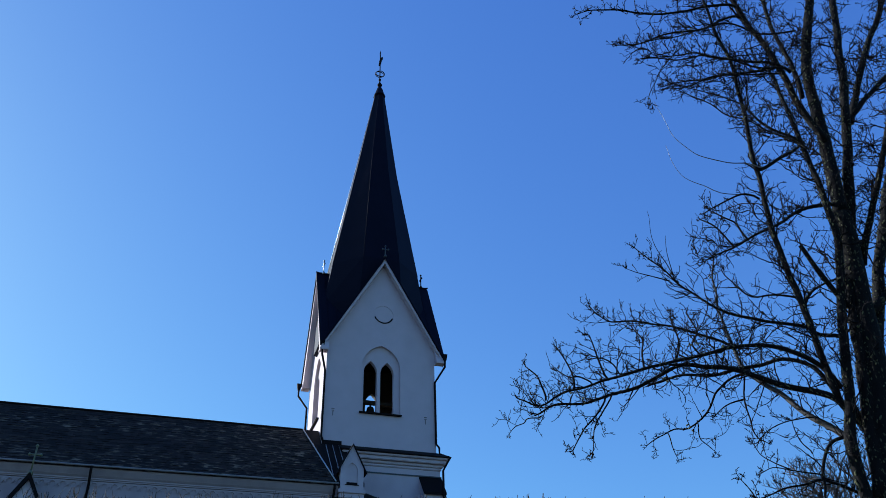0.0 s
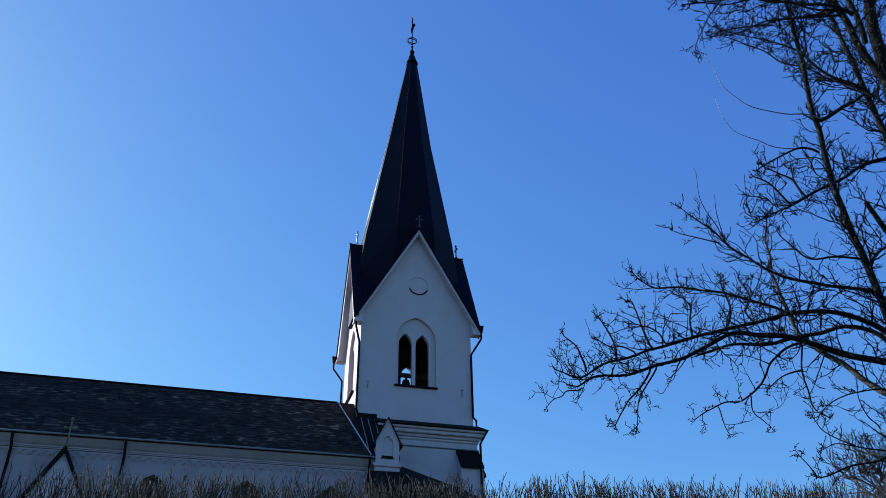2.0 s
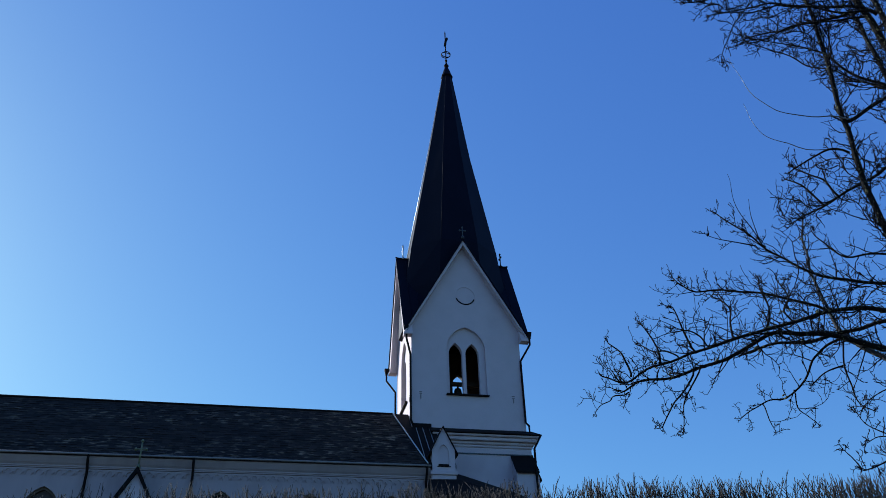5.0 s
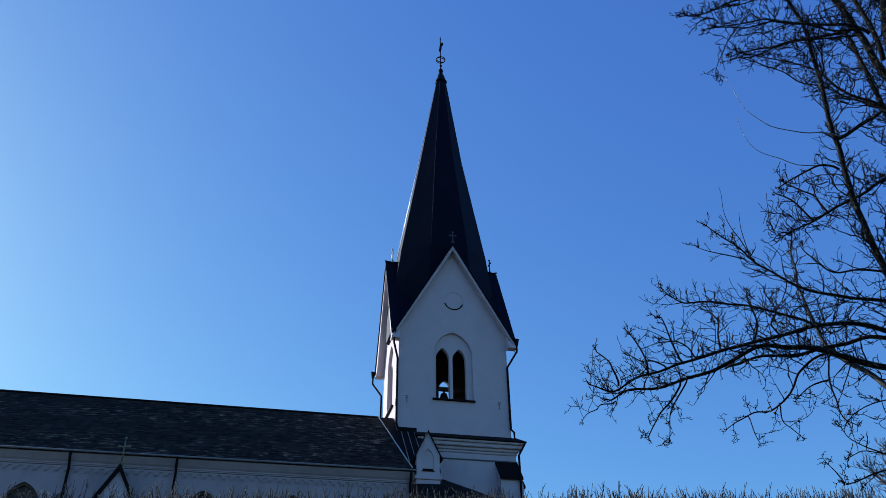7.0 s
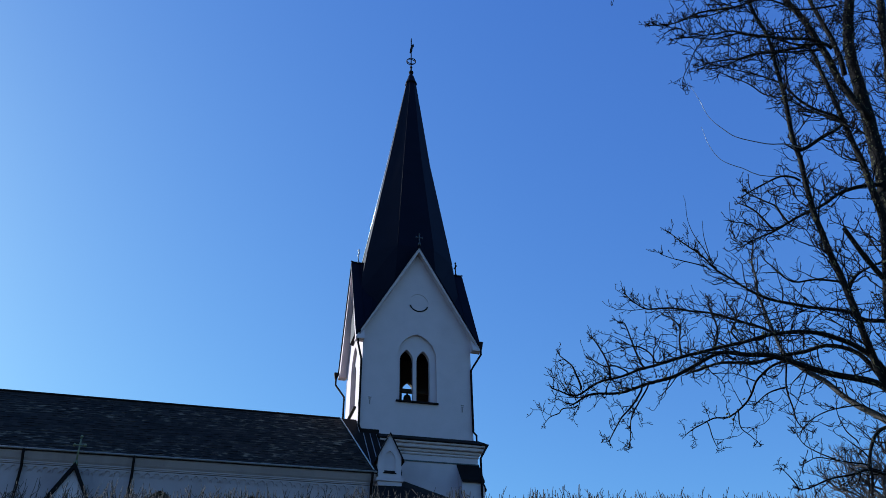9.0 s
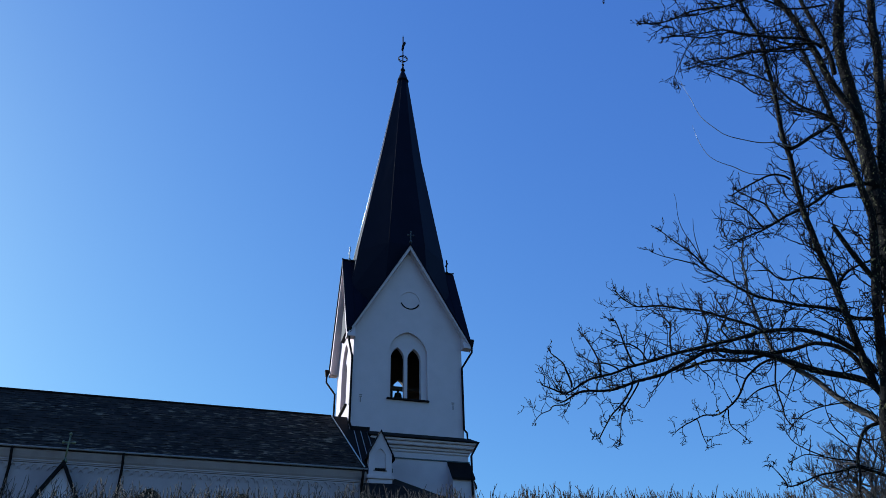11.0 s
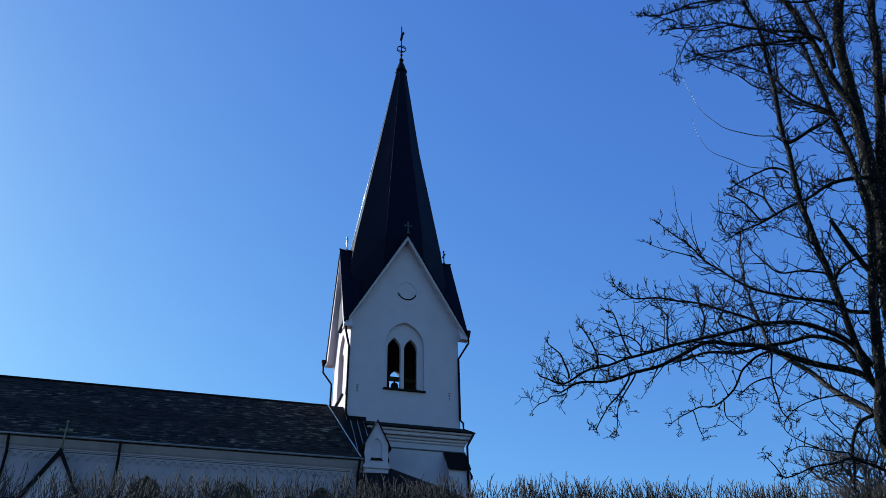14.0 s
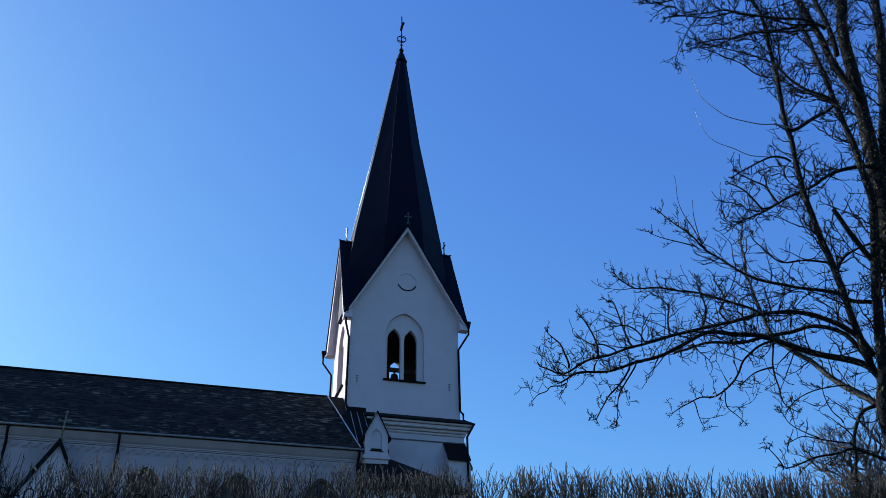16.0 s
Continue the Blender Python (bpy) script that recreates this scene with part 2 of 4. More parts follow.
def tower_side(turn, half, reach, with_circle):
    """One gabled side of the belfry, its recess, lights, verge and sill. half: half its width; reach: from the axis to its face."""
    m = facing(CX, CY, turn) @ pose(0, -reach, 0)
    slope = (APEX_Z - EAVE_Z) / (half + OVER)
    top = APEX_Z - 0.16
    w = half if half > 3 else half - 0.384
    low = top - slope * w
    outline = [(-w, TOWER_Z - 0.9), (w, TOWER_Z - 0.9), (w, low), (0, top), (-w, low)]
    arch = lancet(-0.02, 1.13 if half > 3 else 0.95, 17.98, 20.7, 22.12)
    holes = [arch] + ([circle((0.08, 24.2), 0.58)] if with_circle else [])
    wall = part("tower_wall", prism(outline, m, 0.38, holes), PLASTER, church)
    w2 = half - (0.39 if half > 3 else 0.70)
    inner = [(-w2, TOWER_Z), (w2, TOWER_Z), (w2, top - slope * w2 - 0.2), (0, top - 0.2), (-w2, top - slope * w2 - 0.2)]
    lights = [lancet(c, 0.39, 18.04, 20.45, 21.17) for c in (-0.60, 0.37)]
    # back and right layers take dark wood, painting the belfry's inner darkness
    part("belfry_opening", prism(inner, m @ pose(0, 0.17, 0), 0.3, lights), PLASTER if turn in (0, -90) else WOOD, wall, "belfry recess with two pointed openings")
    if with_circle:
        ring = part("roundel", prism(circle((0.08, 24.2), 0.578), m @ pose(0, 0.03, 0), 0.2), PLASTER, wall, "shallow round plaster recess")
        lip = [(0.08 + 0.57 * math.cos(a), 24.2 + 0.57 * math.sin(a)) for a in [math.pi * (1.12 + 0.76 * i / 14) for i in range(15)]]
        tubes("roundel_flashing", [([m @ Vector((a, 0.0, b)) for a, b in lip], 0.042)], IRON, ring, "dark curved line on the roundel's lower rim")
    part("sill", prism([(-1.24, 17.9), (1.18, 17.9), (1.18, 17.985), (-1.24, 17.985)], m @ pose(0, -0.14, 0), 0.5), IRON, wall, "black metal sill", bevel=0.01)
    for s in (-1, 1):
        a, b = (0, top + 0.02), (s * (half + OVER - 0.02), top + 0.02 - slope * (half + OVER - 0.02))
        band = [a, b, (b[0], b[1] - 0.16), (0, a[1] - 0.32)]
        if turn:
            band = [a, b, (b[0], b[1] - 0.12), (s * (half - 0.02), b[1] - 0.10), (0, a[1] - 0.30)]
        part("verge", prism(band, m @ pose(0, -0.44, 0), 0.44 - 0.004), PLASTER, wall, "moulded white plaster verge")
    # side openings closed by added boards, so that less sun gets in
    if half < 3:
        for c in (-0.60, 0.37):
            shutter = part("shutter", box(c - 0.385, c + 0.385, 0.36, 0.41, 18.07, 20.9), WOOD, wall, "dark board added to keep sun out of the belfry")
            shutter.matrix_basis = m
    # anchors
    for c in (-half + 0.5, half - 0.6):
        plate = box(c - 0.08, c + 0.08, -0.03, 0.02, 18.0, 18.035)
        box(c - 0.07, c + 0.07, -0.03, 0.02, 17.90, 17.925, plate)
        box(c - 0.022, c + 0.022, -0.04, 0.02, 17.62, 17.86, plate)
        plate.transform(m)
        part("wall_anchor", plate, PALE_METAL, wall, "small grey iron wall anchor")
    return wall


tower_side(0, H, G, True)
tower_side(-90, G, H, False)
tower_side(90, G, H, False)
tower_side(180, H, G, False)


def gable_roof(turn, half, reach):
    """Two panels from the ridge to the valleys that run from the tower's corners to its axis."""
    m = facing(CX, CY, turn)
    e, f = half + OVER, reach + OVER
    k = 0.07 * math.sqrt(1 + ((APEX_Z - EAVE_Z) / e) ** 2)
    ob = None
    for s in (-1, 1):
        bm = bmesh.new()
        tri = [(0, -f, APEX_Z), (s * e, -f, EAVE_Z), (0, 0, APEX_Z)]
        hi = [bm.verts.new(m @ Vector(p)) for p in tri]
        lo = [bm.verts.new(m @ Vector((p[0], p[1], p[2] - (k if p[0] == 0 else k * 0.5)))) for p in tri]
        bm.faces.new(hi)
        bm.faces.new(lo[::-1])
        for i in range(3):
            bm.faces.new((lo[i], lo[(i + 1) % 3], hi[(i + 1) % 3], hi[i]))
        panel = part("gable_roof", bm, BLACK_METAL, church, "black sheet-metal gable roof")
        ob = ob or panel
        for i in range(1, 5):
            y = -f + i * 0.55
            u = -y / f
            if u < 0.1:
                break
            tubes("seam", [([m @ Vector((0, y, APEX_Z + 0.01)), m @ Vector((s * e * u, y, APEX_Z + (EAVE_Z - APEX_Z) * u + 0.01))], 0.018)], BLACK_METAL, panel, sides=4, smooth=False)
    # ridge cap with up-turned tip and cross
    tubes("ridge_cap", [([m @ Vector((0, -(reach + OVER) - 0.02, APEX_Z + 0.1)), m @ Vector((0, -(reach + OVER) + 0.15, APEX_Z + 0.03)),
                          m @ Vector((0, -reach * 0.7, APEX_Z + 0.02))], [0.05, 0.07, 0.07])], BLACK_METAL, ob)
    return ob, m


def cross(name, foot, height, arm, r, mat, along, parent, label):
    f = Vector(foot)
    a = Vector(along).normalized() * arm
    top = f + Vector((0, 0, height))
    mid = f + Vector((0, 0, height * 0.68))
    runs = [([f, top], r), ([mid - a, mid + a], r)]
    for e in (top, mid - a, mid + a):
        runs.append(([e - Vector((0, 0, r * 1.8)), e, e + Vector((0, 0, r * 1.8))], [r * 0.8, r * 2.0, r * 0.8]))
    runs.append(([f - Vector((0, 0, 0.05)), f + Vector((0, 0, 0.06)), f + Vector((0, 0, 0.16))], [r * 3, r * 2.4, r]))
    return tubes(name, runs, mat, parent, label, sides=6)


for turn, half, reach in ((0, H, G), (-90, G, H), (90, G, H), (180, H, G)):
    roof, m = gable_roof(turn, half, reach)
    d = reach + OVER - {0: 0.05, -90: 0.45, 90: 0.44, 180: 0.4}[turn]
    # right cross coloured dark for its shaded side, left one pale
    cross("gable_cross", m @ Vector((0, -d, APEX_Z + 0.05)), 0.95 if turn in (90, -90) else 0.75, 0.17, 0.036, {0: GREY_METAL, -90: LEAD}.get(turn, IRON), m.to_3x3() @ Vector((1, 0, 0)), roof,
          {0: "small grey metal cross", -90: "small pale metal cross"}.get(turn, "small cross coloured dark for shade"))


def spire():
    """Eight-sided spire: broached into the corners between the gables below."""
    bm = bmesh.new()

    def ring(z, rx, ry, cut, shift=0.0):
        a, b = rx * cut, ry * cut
        return [bm.verts.new((CX + shift + x, CY + y, z)) for x, y in ((rx, -b), (rx, b), (a, ry), (-a, ry), (-rx, b), (-rx, -b), (-a, -ry), (a, -ry))]

    rings = [ring(22.6, 3.30, 2.36, 0.30, -0.08), ring(25.2, 3.20, 2.44, 0.414, -0.08), ring(28.2, 2.78, 2.44, 0.414, -0.08), ring(36.4, 1.45, 1.30, 0.414, -0.03), ring(44.45, 0.34, 0.32, 0.414, 0.15)]
    for lo, hi in zip(rings, rings[1:]):
        for k in range(8):
            bm.faces.new((lo[k], lo[(k + 1) % 8], hi[(k + 1) % 8], hi[k]))
    bm.faces.new(rings[-1])
    bm.faces.new(rings[0][::-1])
    corners = [[v.co.copy() for v in r] for r in rings[2:]]
    ob = part("spire", bm, BLACK_METAL, church, "tall eight-sided black metal spire")
    for k in range(8):
        # the left hip's seam is made pale to imitate its sunlit edge
        pale = k == 4
        tubes("hip_seam", [([r[k] for r in corners], [0.05, 0.045, 0.02] if pale else [0.012, 0.012, 0.010])], LEAD if pale else BLACK_METAL, ob,
              "hip seam coloured pale for the sunlit edge" if pale else "", sides=6)
    lathe("spire_cap", [(0.46, 0), (0.44, 0.12), (0.36, 0.3), (0.24, 0.75), (0.12, 1.05), (0.10, 1.2)], (CX + 0.15, CY, 44.4), BLACK_METAL, ob, n=8, turn=0.5)
    fin = lathe("finial", [(0.10, 0), (0.16, 0.06), (0.19, 0.15), (0.14, 0.26), (0.07, 0.34), (0.05, 0.6), (0.10, 0.66), (0.10, 0.74), (0.045, 0.8), (0.04, 3.2), (0.05, 3.7), (0.01, 3.95)],
                (CX + 0.15, CY, 45.5), IRON, ob, "black iron finial")
    ringpts = [Vector((CX + 0.15 + 0.34 * math.cos(a), CY + 0.1 * math.sin(a), 46.85 + 0.34 * math.sin(a))) for a in [2 * math.pi * i / 24 for i in range(25)]]
    tubes("orb_ring", [(ringpts, 0.035), ([Vector((CX + 0.15 + 0.34 * math.cos(a), CY + 0.34 * math.sin(a), 46.85)) for a in [2 * math.pi * i / 24 for i in range(25)]], 0.035)],
          IRON, fin, "open iron ring orb")
    vane = [(-0.14, 47.75), (-0.02, 47.72), (0.10, 48.0), (0.14, 48.35), (0.30, 48.75), (0.22, 48.95), (0.08, 48.75), (-0.02, 48.5), (-0.08, 48.2)]
    part("weather_vane", prism(vane, pose(CX + 0.15, CY, 0, 0, 0, 25), 0.04), IRON, fin, "flat iron weather vane")
    return ob


spire()


def downpipe(runs, head=None):
    ob = tubes("downpipe", [(r, 0.06) for r in runs], IRON, church, "black metal downpipe", sides=8)
    if head:
        bm = box(head[0] - 0.13, head[0] + 0.13, head[1] - 0.13, head[1] + 0.13, head[2] - 0.12, head[2] + 0.3)
        for v in bm.verts:
            if v.co.z < head[2]:
                v.co.x = head[0] + (v.co.x - head[0]) * 0.5
                v.co.y = head[1] + (v.co.y - head[1]) * 0.5
        part("hopper", bm, IRON, ob, "black hopper head", bevel=0.01)


XL, XR = CX - H, CX + H
downpipe([[(XL - 0.34, YF - 0.38, 21.4), (XL - 0.34, YF - 0.38, 21.0), (XL - 0.07, YF - 0.07, 20.2), (XL - 0.07, YF - 0.07, 16.4), (XL + 0.02, YF - 0.15, 16.1)]], (XL - 0.34, YF - 0.34, 21.5))
downpipe([[(XR + 0.50, YF - 0.46, 21.4), (XR + 0.50, YF - 0.46, 21.05), (XR - 0.02, YF - 0.08, 20.15), (XR - 0.02, YF - 0.08, 16.5), (XR + 0.14, YF - 0.12, 16.3),
           (XR + 0.14, YF - 0.12, 15.95), (XR + 0.58, YF - 0.62, 15.62), (XR + 0.02, YF - 1.0, 14.75), (XR + 0.02, YF - 1.0, 5.2)]], (XR + 0.50, YF - 0.48, 21.5))
downpipe([[(XL - 0.6, CY + G + 0.46, 21.3), (XL - 0.6, CY + G + 0.46, 20.9), (XL - 0.1, CY + G + 0.05, 20.0), (XL - 0.1, CY + G + 0.05, 18.5)]], (XL - 0.6, CY + G + 0.48, 21.4))


def belfry():
    part("belfry_floor", box(XL + 0.42, XR - 0.42, YF + 0.72, CY + G - 0.72, 17.3, 17.6), WOOD, church, "dark timber belfry floor")
    # ceiling added to shut light out of the belfry from above
    part("belfry_ceiling", box(XL + 0.42, XR - 0.42, YF + 0.72, CY + G - 0.72, 22.6, 22.8), WOOD, church, "dark timber ceiling added to keep the belfry dark")
    frame_bm = box(XL + 0.7, XR - 0.7, CY - 0.12, CY + 0.12, 19.55, 19.75)
    for x in (XL + 1.0, XR - 1.2):
        box(x, x + 0.2, CY - 0.1, CY + 0.1, 17.6, 19.55, frame_bm)
    part("bell_frame", frame_bm, WOOD, church, "dark timber bell frame")
    bell = lathe("bell", [(0.36, 0), (0.37, 0.04), (0.30, 0.18), (0.24, 0.38), (0.21, 0.55), (0.17, 0.64), (0.06, 0.68), (0.06, 0.8)], (CX + 0.03, CY, 18.72), BRONZE, church, "dark bronze church bell", n=24)
    tubes("clapper", [([(CX + 0.03, CY, 19.2), (CX + 0.03, CY, 18.75), (CX + 0.03, CY, 18.6)], [0.03, 0.04, 0.07])], IRON, bell)


belfry()


def tower_base():
    hb = 3.31
    x0, x1, y0, y1 = CX - hb, CX + hb, YF - 0.16, CY + G + 0.16
    part("tower_base", box(XL + 0.004, x1, y0, y1, FLOOR_Z - 0.3, 14.98), PLASTER, church, bevel=0.02)
    # stepped cornice and its black weathering
    for i, (out, z0, z1) in enumerate(((0.06, 14.98, 15.12), (0.14, 15.124, 15.28), (0.30, 15.284, 15.48), (0.42, 15.484, 15.60))):
        part("cornice", box(XL + 1.0, x1 + out, y0 - out, y1 + out, z0, z1), PLASTER, church, bevel=0.03)
    bm = bmesh.new()
    lo = [(XL + 0.9, y0 - 0.5), (x1 + 0.5, y0 - 0.5), (x1 + 0.5, y1 + 0.5), (XL + 0.9, y1 + 0.5)]
    hi = [(XL + 0.9, YF - 0.03), (XR + 0.03, YF - 0.03), (XR + 0.03, CY + G + 0.03), (XL + 0.9, CY + G + 0.03)]
    rows = [[bm.verts.new((x, y, z)) for x, y in ring] for ring, z in ((lo, 15.604), (lo, 15.65), (hi, 16.02))]
    for a, b in zip(rows, rows[1:]):
        for k in range(4):
            bm.faces.new((a[k], a[(k + 1) % 4], b[(k + 1) % 4], b[k]))
    bm.faces.new(rows[0][::-1])
    bm.faces.new(rows[-1])
    part("cornice_weathering", bm, IRON, church, "black sheet-metal weathering")
    part("foot_flashing", box(XL + 0.01, XL + 1.05, YF - 0.035, YF - 0.003, 15.9, 16.22), IRON, church, "black flashing plate at the tower foot")
    part("string_course", box(XL + 1.2, x1 + 0.05, y0 - 0.05, y1 + 0.05, 14.60, 14.66), GREY_METAL, church, "thin grey metal string course")
    # corner buttresses with sloping black caps
    for x in (x1 - 1.15,):
        out = [(y0 + 0.004, FLOOR_Z - 0.3), (y0 + 0.004, 14.52), (y0 - 0.72, 13.60), (y0 - 0.72, FLOOR_Z - 0.3)]
        m = Matrix(((0, 1, 0, x), (1, 0, 0, 0), (0, 0, 1, 0), (0, 0, 0, 1)))
        b = part("buttress", prism(out, m, 1.15), PLASTER, church, "white plastered corner buttress")
        cap = [(y0 + 0.004, 14.52), (y0 + 0.004, 14.64), (y0 - 0.84, 13.58), (y0 - 0.84, 13.46)]
        m = Matrix(((0, 1, 0, x - 0.05), (1, 0, 0, 0), (0, 0, 1, 0), (0, 0, 0, 1)))
        part("buttress_cap", prism(cap, m, 1.25), IRON, b, "sloping black metal cap")
    out = [(x1 - 0.004, FLOOR_Z - 0.3), (x1 - 0.004, 14.3), (x1 + 0.35, 13.5), (x1 + 0.35, FLOOR_Z - 0.3)]
    b = part("buttress", prism(out, pose(0, y0 + 0.1, 0), 1.1), PLASTER, church, "white plastered corner buttress")
    cap = [(x1 - 0.004, 14.3), (x1 - 0.004, 14.4), (x1 + 0.45, 13.42), (x1 + 0.45, 13.3), (x1 + 0.354, 13.49)]
    part("buttress_cap", prism(cap, pose(0, y0 + 0.05, 0), 1.2), IRON, b, "sloping black metal cap")


tower_base()

# nave
PITCH = math.atan2(RIDGE_Z - NAVE_EAVE_Z, RIDGE_Y - NAVE_EAVE_Y)
WALL_Y = NAVE_EAVE_Y + 0.42


def roof_z(y):
    return NAVE_EAVE_Z + (y - NAVE_EAVE_Y) * math.tan(PITCH)


def slate_end(y):
    """Where the slates stop, along a slanting line beside the tower."""
    return 7.35 + (NAVE_X1 - 7.35) * (y - NAVE_EAVE_Y) / (RIDGE_Y - NAVE_EAVE_Y)


def nave():
    far_y = FAR_EAVE_Y - 0.42
    centres = (-17.3, -13.5, -9.64, -2.15, 1.85, 5.67)
    windows = [lancet(x, 0.78, 6.9, 10.6, 11.7) for x in centres]
    wall = part("nave_wall", prism([(NAVE_X0, FLOOR_Z - 0.3), (8.5, FLOOR_Z - 0.3), (8.5, 13.32), (NAVE_X0, 13.32)], pose(0, WALL_Y, 0), 0.7, windows), SHADED_LIMEWASH, church)
    for c in centres:
        light = lancet(c, 0.70, 6.98, 10.58, 11.58)
        # recess around the glass, its shade put into a dark colour
        part("window_frame", prism(lancet(c, 0.776, 6.91, 10.6, 11.69), pose(0, WALL_Y + 0.10, 0), 0.3, [light]), WOOD, wall, "pointed window recess darkened for shade")
        win = part("window", prism(light, pose(0, WALL_Y + 0.24, 0), 0.03), GLASS, church, "dark leaded pointed church window")
        bars = box(c - 0.03, c + 0.03, WALL_Y + 0.19, WALL_Y + 0.235, 7.25, 11.2)
        for z in (8.0, 8.8, 9.6, 10.2):
            box(c - 0.68, c + 0.68, WALL_Y + 0.195, WALL_Y + 0.23, z, z + 0.04, bars)
        part("glazing_bars", bars, IRON, win)
    part("nave_wall", box(NAVE_X0, 8.5, far_y - 0.7, far_y, FLOOR_Z - 0.3, 13.2), SHADED_LIMEWASH, church)
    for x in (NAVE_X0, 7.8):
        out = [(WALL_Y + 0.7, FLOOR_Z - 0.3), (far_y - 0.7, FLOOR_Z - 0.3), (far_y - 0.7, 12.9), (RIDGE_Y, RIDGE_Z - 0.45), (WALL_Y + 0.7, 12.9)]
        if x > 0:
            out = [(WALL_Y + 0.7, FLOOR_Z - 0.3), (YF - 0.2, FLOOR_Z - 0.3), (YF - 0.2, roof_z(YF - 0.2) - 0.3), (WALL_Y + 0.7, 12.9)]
        part("nave_gable_wall", prism(out, Matrix(((0, 1, 0, x), (1, 0, 0, 0), (0, 0, 1, 0), (0, 0, 0, 1))), 0.6), SHADED_LIMEWASH, church)
    # eaves cornice and the row of small arches below it
    profile = [(0.004, 12.97), (0.36, 12.97), (0.35, 12.92), (0.20, 12.70), (0.12, 12.62), (0.12, 12.56), (0.085, 12.555), (0.085, 12.50), (0.004, 12.50)]
    m = Matrix(((0, 1, 0, NAVE_X0), (-1, 0, 0, WALL_Y), (0, 0, 1, 0), (0, 0, 0, 1)))
    part("eaves_cornice", prism(profile, m, 7.5 - NAVE_X0), SHADED_LIMEWASH, church, "coved white plaster eaves cornice")
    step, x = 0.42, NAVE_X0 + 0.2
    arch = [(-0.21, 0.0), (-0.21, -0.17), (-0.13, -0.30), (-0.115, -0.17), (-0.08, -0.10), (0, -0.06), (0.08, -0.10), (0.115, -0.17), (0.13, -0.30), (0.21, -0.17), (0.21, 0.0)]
    template = part("arcade_arch", prism(arch, pose(0, 0, 0), 0.05 - 0.002), SHADED_LIMEWASH, church)
    template.location = (x, WALL_Y - 0.05, 12.48)
    while x < 6.9:
        x += step
        ob = template.copy()
        scene.collection.objects.link(ob)
        ob.location.x = x
    # roof slabs
    for s in (1, -1):
        eave = NAVE_EAVE_Y if s == 1 else FAR_EAVE_Y
        bm = bmesh.new()
        pts = [(eave, NAVE_EAVE_Z), (RIDGE_Y, RIDGE_Z), (RIDGE_Y, RIDGE_Z - 0.1), (eave + 0.03 * s, NAVE_EAVE_Z - 0.09)]
        rows = [[bm.verts.new((x if k in (1, 2) or x < 0 or s == -1 else slate_end(eave), y, z - 0.03)) for k, (y, z) in enumerate(pts)] for x in (NAVE_X0 - 0.3, NAVE_X1)]
        for k in range(4):
            bm.faces.new((rows[0][k], rows[0][(k + 1) % 4], rows[1][(k + 1) % 4], rows[1][k]))
        bm.faces.new(rows[0][::-1])
        bm.faces.new(rows[1])
        roof = part("nave_roof", bm, SLATE, church, "dark weathered slate roof")
        if s == 1:
            front_roof = roof
    # slates: overlapping courses of uneven pieces; those beside the tower lie singly
    rng = random.Random(5)
    verts, faces = [], []
    length = math.hypot(RIDGE_Y - NAVE_EAVE_Y, RIDGE_Z - NAVE_EAVE_Z)
    courses = 24
    up = Vector((0, math.cos(PITCH), math.sin(PITCH)))
    out = Vector((0, -math.sin(PITCH), math.cos(PITCH)))
    o = Vector((0, NAVE_EAVE_Y, NAVE_EAVE_Z - 0.03))

    def slate_piece(w, lo, hi, lift, twist):
        corners = ((0, lo, lift), (w, lo, lift + twist), (w, hi, 0.006), (0, hi, 0.006), (0, lo, 0.001), (w, lo, 0.001))
        return [Vector((x, 0, 0)) + up * d + out * h for x, d, h in corners], [(0, 1, 2, 3), (4, 5, 1, 0), (0, 3, 4), (1, 5, 2)]

    single = []
    for k in range(5):
        v, f = slate_piece(0.328, rng.uniform(-0.06, 0.03), length * 1.15 / courses, 0.012 + 0.005 * k, rng.uniform(-0.008, 0.008))
        me = bpy.data.meshes.new("slate")
        me.from_pydata([tuple(q) for q in v], [], f)
        me.materials.append(SINGLE_SLATE)
        single.append(me)
    for c in range(courses):
        x = NAVE_X0 - 0.3 + (0.17 if c % 2 else 0)
        end = slate_end(NAVE_EAVE_Y + (RIDGE_Y - NAVE_EAVE_Y) * (c + 0.5) / courses) - 0.03
        while x < end - 0.05:
            foot = o + up * (length * c / courses)
            if x > end - 3.9 and c < courses - 1:
                piece = new("slate", rng.choice(single))
                piece.parent = front_roof
                piece.location = (x, foot.y, foot.z)
                piece.scale.x = min(1.0, (end - x) / 0.34)
                x += 0.34
                continue
            w = min(0.34 + rng.uniform(-0.03, 0.03), end - x)
            v, f = slate_piece(w - 0.012, rng.uniform(-0.05, 0.04), min(length * 1.15 / courses, length * (courses - c) / courses), 0.010 + rng.uniform(0, 0.022), rng.uniform(-0.006, 0.006))
            b = len(verts)
            verts += [(x + q.x, foot.y + q.y, foot.z + q.z) for q in v]
            faces += [tuple(b + i for i in q) for q in f]
            x += w
    me = bpy.data.meshes.new("slate_cladding")
    me.from_pydata(verts, [], faces)
    tagged(mesh_object("slate_cladding", me, SLATE, front_roof, "dark mottled slates in uneven courses"), kind="stuff")
    tubes("ridge_cap", [([(NAVE_X0 - 0.3, RIDGE_Y, RIDGE_Z + 0.02), (NAVE_X1, RIDGE_Y, RIDGE_Z + 0.0)], 0.06)], IRON, church, "black ridge capping")
    tubes("gutter", [([(NAVE_X0 - 0.3, NAVE_EAVE_Y - 0.07, NAVE_EAVE_Z - 0.08), (7.5, NAVE_EAVE_Y - 0.07, NAVE_EAVE_Z - 0.08)], 0.045)], PALE_METAL, church, "pale grey half-round gutter", sides=8)
